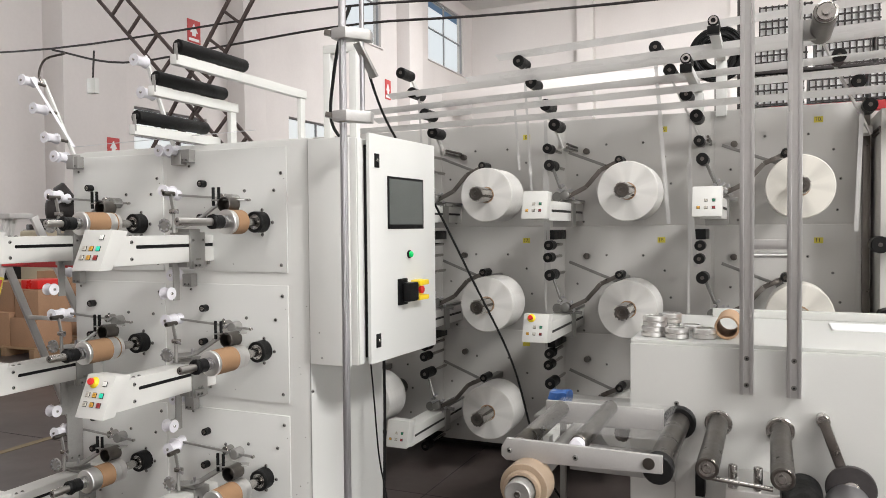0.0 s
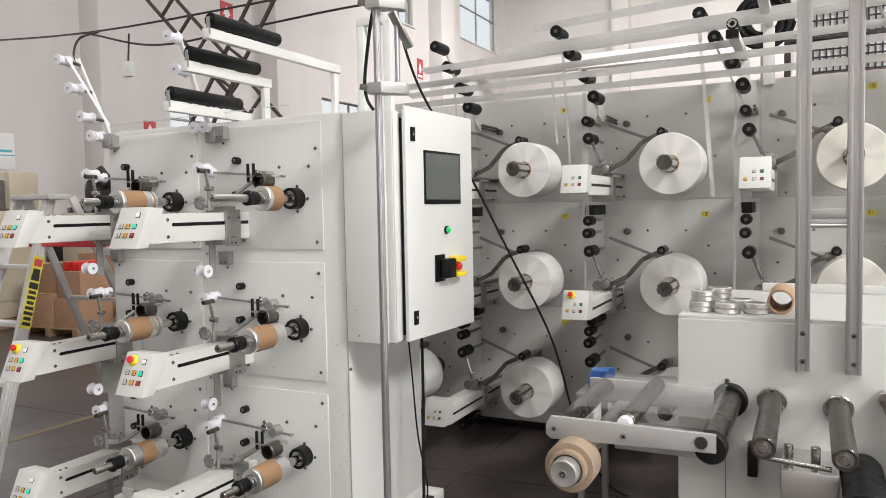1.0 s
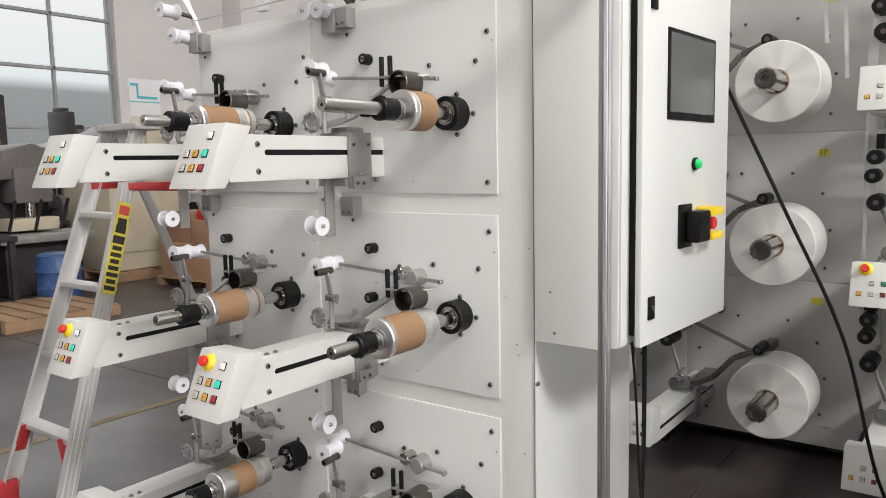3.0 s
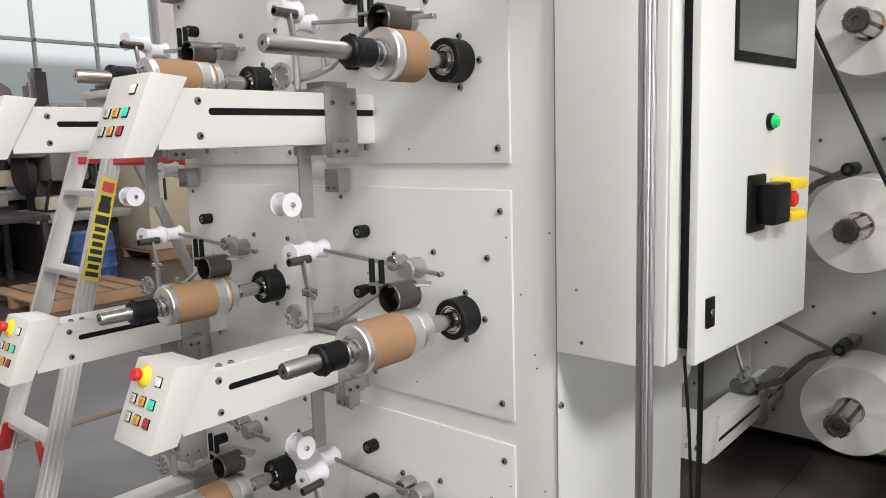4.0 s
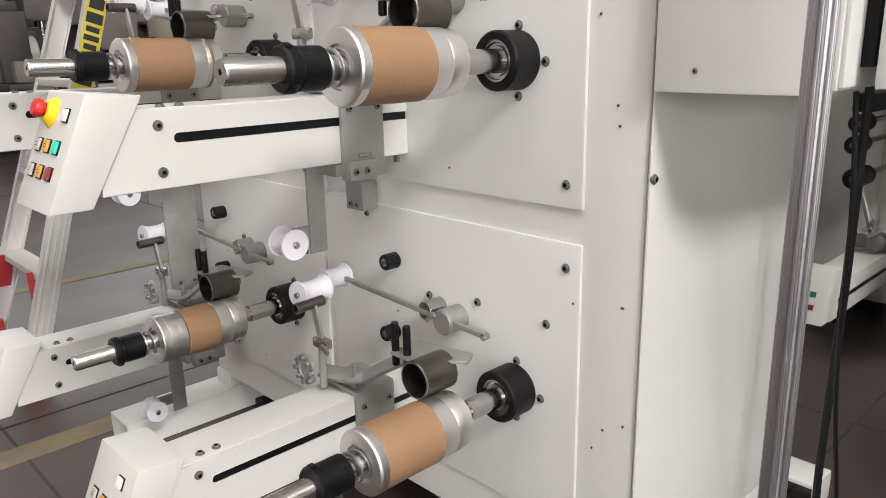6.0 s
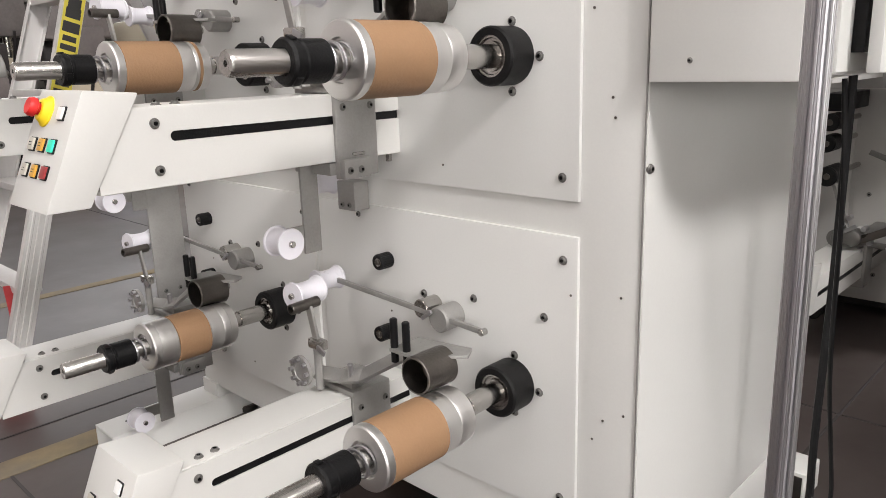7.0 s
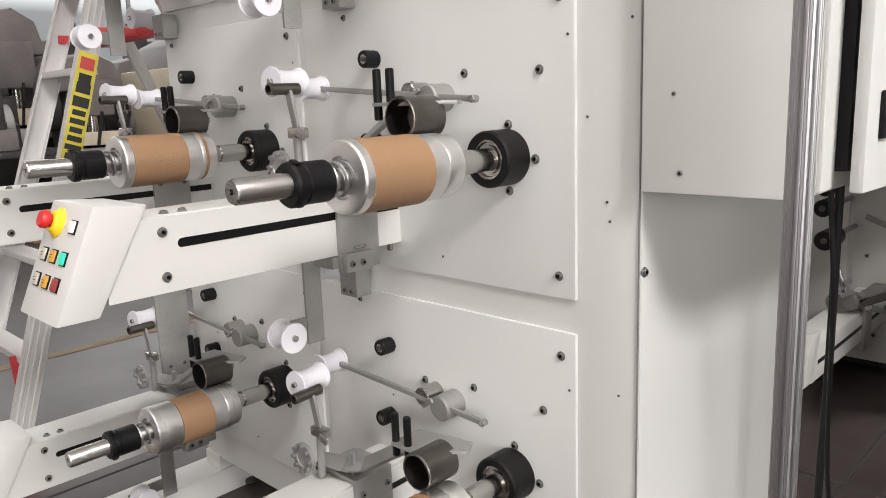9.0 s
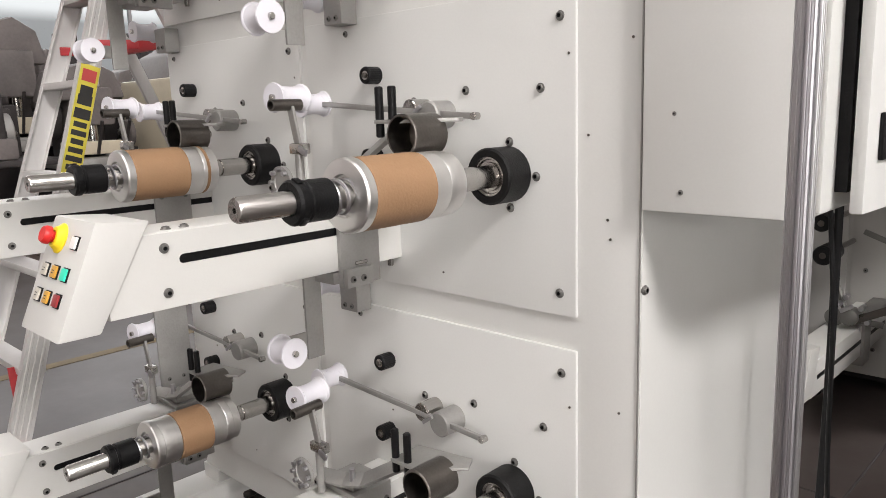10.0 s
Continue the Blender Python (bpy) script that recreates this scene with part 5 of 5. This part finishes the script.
part("cross_rod", cyl(B(), (-0.06, UY - 0.25, 0.79), (0.13, UY - 0.25, 0.775), 0.008, 12), M_STEEL, mo)
for x in (0.02, 0.09):
    part("adjusting_screw", cyl(B(), (x, UY - 0.2, 0.74), (x, UY - 0.2, 0.82), 0.013, 16, 0.002), M_STEEL, mo)
part("black_clamp", box(B(), -0.10, -0.07, UY - 0.06, UY, 0.66, 0.76, 0.004), M_BLACK, mo)

# tins and a tube on the worktop
TT = 1.152


def tin(x, y, z, r, h):
    t = thing("metal_ring", "stacked bright aluminium ring", "metal ring", "aluminium rings on the worktop", (x, y, z))
    part("ring", lathe(B(), (0, 0, 0), (0, 0, 9), [(0, r * 0.7), (0, r - 0.003), (0.003, r), (h * 0.42, r), (h * 0.5, r - 0.004), (h * 0.58, r), (h - 0.003, r), (h, r - 0.003), (h, r * 0.7), (0, r * 0.7)], 36), M_ALU, t)


for x, y, lv in ((-0.255, 2.75, 2), (-0.172, 2.73, 1), (-0.085, 2.75, 1), (-0.135, 2.835, 1), (-0.215, 2.85, 2)):
    for k in range(lv):
        tin(x + 0.006 * k, y, TT + 0.0365 * k, 0.040, 0.036)
tb = thing("cardboard_tube", "short brown cardboard tube standing on its side", "cardboard tube", "", (-0.012, 2.80, TT + 0.041))
part("tube", pipe(B(), (0, -0.06, 0), (0, 0.16, 0), 0.040, 0.0335, 48), M_KRAFT2, tb)
fs = part("film_sheet", box(B(), 0.33, 0.62, 3.1, 3.3, TT, TT + 0.006, 0.002), M_PAPERW)
tagged(fs, "white folded paper lying on the worktop", "paper")
bg = thing("shopping_bag", "crumpled blue and white plastic bag behind the rollers", "bag", "", (-0.80, 3.55, 0))
bm = box(B(), -0.055, 0.05, -0.05, 0.05, 0.65, 0.755, 0.02)
bmesh.ops.subdivide_edges(bm, edges=bm.edges[:], cuts=3, use_grid_fill=True)
for v in bm.verts:
    v.co += 0.012 * noise.noise_vector(v.co * 18)
part("bag", bm, M_BAG, bg)
part("stool_top", box(B(), -0.10, 0.55, -0.10, 0.4, 0.62, 0.65, 0.006), M_GREY, bg, "grey shelf below the bag")
for x in (-0.08, 0.52):
    for y in (-0.08, 0.37):
        part("stool_leg", box(B(), x - 0.015, x + 0.015, y - 0.015, y + 0.015, FLOOR, 0.62, 0.002), M_GREY, bg)

tagged(part("black_hose", tube(B(), spline([(-1.42, 2.76, 2.27), (-1.46, 3.05, 2.02), (-1.43, 3.45, 1.70), (-1.27, 3.60, 1.28), (-1.10, 3.74, 0.83), (-0.98, 3.85, 0.3), (-0.8, 4.0, FLOOR + 0.006), (-0.4, 4.2, FLOOR + 0.006)], 8), 0.006, 8), M_CABLE), "black hose slanting down from the pole to the floor", "hose")
tagged(part("black_hose", tube(B(), spline([(-1.75, 3.2, 1.93), (-1.78, 3.1, 2.05), (-1.70, 3.0, 2.25), (-1.6, 2.9, 2.40), (-1.45, 2.72, 2.44)], 8), 0.008, 8), M_CABLE), "black hose rising from the cabinet top", "hose")

# ---- step ladder ----
ld = thing("step_ladder", "aluminium step ladder with red feet and yellow sticker", "ladder")


def lad(z, side):
    """Centre of a front stile at height z."""
    k = z / 1.232
    xl, xr = -4.19 + 0.06 * k, -3.70 - 0.10 * k
    return (xl if side else xr, 2.44 + 0.412 * k, z)


for side in (0, 1):
    sg = -1 if side else 1
    q0, q1 = Vector(lad(FLOOR + 0.03, side)), Vector(lad(1.62, side))
    L_ = (q1 - q0).length
    c_ = [(0, -0.035), (0, -0.025), (0.003, -0.023), (0.003, -0.017), (0, -0.015), (0, -0.004), (0.003, -0.003), (0.003, 0.003), (0, 0.004),
          (0, 0.015), (0.003, 0.017), (0.003, 0.023), (0, 0.025), (0, 0.035), (-0.026, 0.035), (-0.026, 0.031), (-0.004, 0.031), (-0.004, -0.031), (-0.026, -0.031), (-0.026, -0.035)]
    bm = prism(B(), [(u * sg, v) for u, v in c_], 0, L_, "z")
    d_ = (q1 - q0).normalized()
    e_ = Vector((1, 0, 0))
    f_ = d_.cross(e_).normalized()
    m_ = Matrix((f_.cross(d_), f_, d_)).transposed().to_4x4()
    m_.translation = q0
    bmesh.ops.transform(bm, matrix=m_, verts=bm.verts[:])
    part("stile", bm, M_LADDER, ld)
    part("foot", box(B(), -0.03, 0.03, -0.045, 0.045, FLOOR, FLOOR + 0.10, 0.008, Matrix.Translation((lad(0, side)[0], lad(0, side)[1], 0))), M_REDP, ld, "red rubber foot")
    q = lad(0.29, side)
    part("red_brace", bar(B(), (q[0], q[1] - 0.03, 0.20), (q[0] + (0.07 if side else -0.07), q[1] - 0.02, 0.33), 0.006, 0.05, 0.002, (0, 1, 0)), M_REDP, ld, "red corner brace")
for z in (0.32, 0.62, 0.925, 1.232, 1.53):
    a_, b_ = lad(z, 1), lad(z, 0)
    part("tread", box(B(), a_[0], b_[0], a_[1] - 0.035, a_[1] + 0.04, z - 0.012, z + 0.012, 0.003), M_LADDER, ld)


def ladb(z, side):
    k = z / 1.62
    xl, xr = -4.18 + 0.06 * k, -3.60 - 0.13 * k
    return (xl if side else xr, 3.75 - 0.71 * k, z)


for side in (0, 1):
    part("rear_stile", bar(B(), ladb(FLOOR + 0.02, side), ladb(1.62, side), 0.022, 0.045, 0.003, (0, 1, 0)), M_LADDER, ld)
    part("rear_foot", box(B(), -0.028, 0.028, -0.035, 0.035, FLOOR, FLOOR + 0.06, 0.006, Matrix.Translation((ladb(0, side)[0], ladb(0, side)[1], 0))), M_REDP, ld)
    part("spreader", bar(B(), (lad(1.36, side)[0], lad(1.36, side)[1], 1.36), (ladb(1.36, side)[0], ladb(1.36, side)[1], 1.36), 0.02, 0.03, 0.003), M_REDP, ld, "red spreader bar")
for z in (0.45, 1.0, 1.4):
    a_, b_ = ladb(z, 1), ladb(z, 0)
    part("rear_rung", box(B(), a_[0], b_[0], a_[1] - 0.012, a_[1] + 0.012, z - 0.012, z + 0.012, 0.003), M_LADDER, ld)
part("top_platform", box(B(), -4.12, -3.78, 2.93, 3.08, 1.61, 1.64, 0.005), M_LADDER, ld)
part("red_bar", box(B(), -4.10, -3.30, 3.02, 3.045, 1.335, 1.375, 0.004), M_REDP, ld)
# sticker on the front stile, its lettering as plain bars
s0, s1 = Vector(lad(0.905, 0)), Vector(lad(1.29, 0))
off = Vector((0.0055, 0, 0))
part("sticker", bar(B(), s0 + off, s1 + off, 0.0012, 0.062, 0, (0, 1, 0.3)), M_TAG, ld, "yellow sticker with dark lettering")
dv_ = s1 - s0
for i in range(10):
    c0 = s0 + off + Vector((0.0012, 0, 0)) + dv_ * (0.04 + (0.072 if i < 8 else 0.0775) * i)
    part("sticker_mark", bar(B(), c0, c0 + dv_ * (0.045 if i < 7 else 0.085), 0.0008, (0.048, 0.042, 0.052, 0.046, 0.040)[i % 5], 0, (0, 1, 0.3)), M_INK, ld)
c0 = s0 + off + Vector((0.0012, 0, 0)) + dv_ * 0.86
part("sticker_emblem", bar(B(), c0, c0 + dv_ * 0.10, 0.0008, 0.045, 0, (0, 1, 0.3)), M_PRED, ld, "red emblem on the sticker")

# ---- far side of the hall ----
def carton(x, y, z, sx, sy, sz, rot=0):
    c = thing("carton", "brown cardboard carton stacked by the wall", "carton", "stacked cartons", (x, y, z))
    c.rotation_euler = (0, 0, radians(rot))
    part("box", box(B(), 0, sx, 0, sy, 0, sz, 0.008), M_CARTON, c)
    part("packing_tape", box(B(), sx / 2 - 0.03, sx / 2 + 0.03, -0.002, sy + 0.002, sz - 0.001, sz + 0.002), M_KRAFT2, c)


def pallet(x, y, z=FLOOR, w=1.1, d=1.1):
    p = thing("pallet", "worn wooden pallet on the floor", "pallet", "wooden pallets", (x, y, z))
    for k in range(6):
        part("deck_board", box(B(), 0, w, d * k / 6 + 0.01, d * (k + 0.85) / 6, 0.10, 0.122, 0.003), M_WOOD, p)
    for k in range(3):
        part("runner", box(B(), (w - 0.09) * k / 2, (w - 0.09) * k / 2 + 0.09, 0, d, 0.0, 0.10, 0.004), M_WOOD, p)


pallet(-9.2, 6.4)
pallet(-8.0, 6.9)
pallet(-8.9, 4.0)
pallet(-11.4, 6.2, FLOOR, 1.6, 1.3)
carton(-9.15, 6.45, 0.102, 0.55, 0.5, 0.42)
carton(-8.58, 6.45, 0.102, 0.48, 0.5, 0.36)
carton(-9.1, 6.5, 0.522, 0.5, 0.45, 0.38, 4)
carton(-8.55, 6.5, 0.462, 0.45, 0.45, 0.35, -3)
carton(-7.95, 6.95, 0.102, 0.5, 0.5, 0.5)
carton(-7.42, 6.95, 0.102, 0.45, 0.5, 0.45)
carton(-9.3, 7.4, FLOOR, 0.6, 0.6, 1.0, 6)
carton(-8.6, 7.7, FLOOR, 0.6, 0.6, 1.2)
carton(-7.9, 8.1, FLOOR, 0.6, 0.6, 1.1, -5)
rbx = part("red_tray", box(B(), -8.5, -8.2, 6.55, 6.95, 0.815, 0.93, 0.02), M_RED)
tagged(rbx, "small red plastic tray on the cartons", "tray")
bb_ = part("blue_barrel", lathe(B(), (-8.9, 5.05, FLOOR), (-8.9, 5.05, 9), [(0, 0), (0, 0.20), (0.02, 0.22), (0.18, 0.225), (0.20, 0.235), (0.22, 0.225), (0.36, 0.225), (0.38, 0.235), (0.40, 0.225), (0.55, 0.21), (0.57, 0.19), (0.57, 0)], 36), M_BLUE)
tagged(bb_, "blue plastic barrel on the floor", "barrel")

cm = thing("cream_machine", "cream painted old press standing on a pallet", "machine")
part("body", box(B(), -11.3, -9.9, 6.25, 7.35, 0.102, 1.60, 0.05), M_CREAM, cm)
part("door_panel", box(B(), -9.9, -9.885, 6.4, 6.95, 0.35, 1.35, 0.005), M_CREAM, cm)
part("handle", box(B(), -9.885, -9.86, 6.46, 6.49, 0.75, 1.05, 0.005), M_IRON, cm)
part("hood", prism(B(), [(6.35, 1.60), (7.3, 1.60), (7.25, 1.95), (6.8, 2.05), (6.5, 1.9)], -11.2, -10.1, "x", 0.03), M_COVER, cm)
part("yellow_box", box(B(), -10.4, -10.0, 6.9, 7.35, 1.62, 2.15, 0.03), M_CREAM, cm)
cm2 = thing("motor_press", "cream machine base with black motor on top", "machine")
part("base", box(B(), -9.9, -8.8, 7.6, 8.7, FLOOR, 1.55, 0.04), M_CREAM, cm2)
part("motor", cyl(B(), (-9.6, 7.85, 1.85), (-9.0, 8.3, 1.85), 0.2, 26, 0.03), M_IRON, cm2)
part("motor_mount", box(B(), -9.7, -8.9, 7.7, 8.5, 1.55, 1.72, 0.03), M_IRON, cm2)
part("pulley", cyl(B(), (-9.3, 7.8, 2.02), (-9.2, 7.9, 2.12), 0.16, 24, 0.02), M_IRON, cm2)


def old_press(x, y, h, seed):
    rnd = random.Random(seed)
    p = thing("workshop_press", "dark iron workshop machine by the window", "machine", "old machines by the window", (x, y, FLOOR))
    part("base", box(B(), -0.5, 0.5, -0.45, 0.45, 0, h * 0.42, 0.03), M_IRON, p)
    part("table", box(B(), -0.6, 0.65, -0.55, 0.55, h * 0.42, h * 0.48, 0.01), M_GREY, p)
    part("column", box(B(), -0.4, -0.05, -0.25, 0.25, h * 0.48, h * 0.95, 0.03), M_IRON, p)
    part("head", box(B(), -0.4, 0.35, -0.22, 0.22, h * 0.72, h * 1.0, 0.04), M_COVER, p)
    part("flywheel", cyl(B(), (-0.2, -0.36, h * 0.8), (-0.2, -0.25, h * 0.8), 0.28, 32, 0.02), M_IRON, p)
    part("ram", cyl(B(), (0.2, 0, h * 0.55), (0.2, 0, h * 0.75), 0.06, 16, 0.01), M_STEEL, p)
    part("guard", box(B(), 0.0, 0.3, -0.3, 0.3, h * 0.5, h * 0.6, 0.02), M_CREAM, p)
    for k in range(3):
        part("lever", bar(B(), (0.3, -0.3 + 0.3 * k, h * 0.5), (0.5 + 0.1 * rnd.random(), -0.3 + 0.3 * k, h * 0.75), 0.03, 0.03, 0.004), M_IRON, p)
    part("fabric_cover", prism(B(), [(-0.42, h * 0.9), (0.4, h * 0.92), (0.3, h * 1.12), (0.05, h * 1.2), (-0.3, h * 1.14)], -0.42, 0.3, "x", 0.06), M_COVER, p, "crumpled grey dust cover")


for i, (x, y, h) in enumerate(((-12.3, 5.6, 1.75), (-12.6, 7.0, 1.6), (-12.2, 4.2, 1.8), (-12.5, 2.7, 1.7), (-10.3, 5.35, 1.5), (-10.9, 4.2, 1.95), (-11.2, 3.0, 1.8), (-11.6, 5.0, 2.0))):
    old_press(x, y, h, i)



def parts_heap(x, y, w, h, seed):
    """Dark machine castings and covers heaped on a low iron bench."""
    rnd = random.Random(seed)
    p = thing("machine_bench", "iron bench heaped with dark machine castings and covers", "bench", "benches by the window", (x, y, FLOOR))
    part("bench_top", box(B(), -w / 2, w / 2, -0.4, 0.4, 0.72, 0.78, 0.01), M_IRON, p)
    for sx in (-1, 1):
        for sy in (-1, 1):
            part("leg", box(B(), sx * (w / 2 - 0.05) - 0.03, sx * (w / 2 - 0.05) + 0.03, sy * 0.35 - 0.03, sy * 0.35 + 0.03, 0, 0.72, 0.004), M_IRON, p)
    for k in range(9):
        cx, cy = rnd.uniform(-w / 2 + 0.15, w / 2 - 0.15), rnd.uniform(-0.25, 0.25)
        a, b_, c_ = rnd.uniform(0.1, 0.24), rnd.uniform(0.08, 0.15), rnd.uniform(0.25, 1.0) * (h - 0.78)
        mt = (M_IRON, M_COVER, M_GREY, M_IRON, M_CREAM, M_COVER)[k % 6]
        if k % 3 == 2:
            part("flywheel", cyl(B(), (cx, cy - 0.06, 0.78 + a), (cx, cy + 0.06, 0.78 + a), a, 26, 0.015), mt, p)
            part("shaft", cyl(B(), (cx, cy - 0.14, 0.78 + a), (cx, cy + 0.14, 0.78 + a), 0.03, 12, 0.004), M_DSTEEL, p)
        else:
            r_ = Matrix.Translation((cx, cy, 0)) @ Matrix.Rotation(rnd.uniform(-0.5, 0.5), 4, "Z")
            part("casting", box(B(), -a, a, -b_, b_, 0.78, 0.78 + c_, 0.03, r_), mt, p)
            part("cap", box(B(), -a * 0.6, a * 0.6, -b_ * 0.6, b_ * 0.6, 0.78 + c_, 0.82 + c_ + 0.1 * rnd.random(), 0.015, r_), M_IRON, p)


for i, (x, y, w, h) in enumerate(((-13.2, 6.2, 1.1, 2.7), (-13.3, 7.6, 1.2, 2.6), (-11.6, 6.3, 1.3, 1.9), (-9.6, 4.3, 1.2, 1.5), (-13.2, 4.6, 1.1, 2.6), (-11.0, 8.6, 1.6, 1.7))):
    parts_heap(x, y, w, h, 40 + i)

# notices on the wall
po = thing("wall_notice", "white wall notice with a cyan diagram", "notice", "wall notices", (X0, 9.22, 2.45))
part("sheet", box(B(), 0.001, 0.012, 0, 0.66, 0, 0.72, 0.002), M_PAPERW, po)
for ya, yb, za, zb in ((0.03, 0.20, 0.58, 0.63), (0.16, 0.20, 0.38, 0.60), (0.16, 0.60, 0.34, 0.39), (0.0, 0.66, 0.27, 0.29)):
    part("diagram_bar", box(B(), 0.012, 0.014, ya, yb, za, zb), M_PCYAN, po)
for py, pz, w_, h_ in ((15.9, 6.6, 0.5, 0.62), (18.7, 6.7, 0.5, 0.6), (12.6, 3.2, 0.35, 0.45), (27.2, 6.8, 0.5, 0.8)):
    q = thing("wall_poster", "small red and white safety poster on the wall", "poster", "safety posters", (X0 + (0.61 if 11.5 < py < 13.2 or 17.5 < py < 18.5 else 0.0), py, pz))
    part("sheet", box(B(), 0.001, 0.010, 0, w_, 0, h_, 0.001), M_PRED, q)
    part("print", prism(B(), [(w_ * 0.2, h_ * 0.45), (w_ * 0.5, h_ * 0.85), (w_ * 0.8, h_ * 0.45), (w_ * 0.65, h_ * 0.45), (w_ * 0.65, h_ * 0.3), (w_ * 0.35, h_ * 0.3), (w_ * 0.35, h_ * 0.45)], 0.010, 0.012, "x"), M_PAPERW, q)
    part("print_band", box(B(), 0.010, 0.012, w_ * 0.1, w_ * 0.9, h_ * 0.08, h_ * 0.2), M_PAPERW, q)

# dark steel lattice ladders and a pipe above
for pa, pb in (((-8.75, 8.0, 5.15), (-6.55, 8.0, 2.95)), ((-5.85, 8.0, 4.95), (-7.45, 8.0, 2.75))):
    tr = thing("lattice_ladder", "dark brown steel lattice ladder leaning in the hall", "steel ladder", "lattice ladders")
    a_, b_ = Vector(pa), Vector(pb)
    a_, b_ = a_ + (a_ - b_) * 0.4, b_ + (b_ - a_) * 0.0
    b_ = b_ + (b_ - a_).normalized() * ((b_.z - FLOOR) / abs((b_ - a_).normalized().z))
    d_ = (b_ - a_).normalized()
    n_ = Vector((-d_.z, 0, d_.x)) * 0.17
    for s_ in (-1, 1):
        part("rail", bar(B(), a_ + n_ * s_, b_ + n_ * s_, 0.04, 0.04, 0.003), M_TRUSS, tr)
    L_ = (b_ - a_).length
    for k in range(int(L_ / 0.42)):
        c_ = a_ + d_ * (0.2 + 0.42 * k)
        part("rung", bar(B(), c_ - n_, c_ + n_, 0.035, 0.035, 0.002), M_TRUSS, tr)
cb = [((-14.0, 8.0, 4.55), (-9.62, 8.0, 4.24), (-4.74, 8.0, 4.24), (-1.0, 8.0, 4.0), (7.95, 8.0, 3.9)), ((-9.62, 8.0, 4.22), (-8.22, 8.0, 3.90), (-6.4, 8.0, 3.95), (-4.4, 8.0, 4.0), (-1.4, 8.0, 3.86), (7.95, 8.0, 3.7))]
for pts in cb:
    tagged(part("overhead_pipe", tube(B(), spline(pts, 6), 0.015, 8), M_IRON), "dark pipe strung across the hall", "pipe", "overhead pipes")
bw = thing("wall_switch_box", "small white electrical box hung from the pipe", "switch box", "", (-8.85, 8.0, 3.5))
part("housing", box(B(), 0, 0.16, -0.08, 0, 0, 0.22, 0.01), M_WHITE, bw)
part("conduit", cyl(B(), (0.08, -0.04, 0.22), (0.08, -0.01, 0.62), 0.014, 10), M_IRON, bw)

bd = part("brown_board", box(B(), -3.0, -2.4, 2.95, 3.35, FLOOR, FLOOR + 0.02, 0.003), M_KRAFT)
tagged(bd, "brown board lying on the floor under the machine", "board")
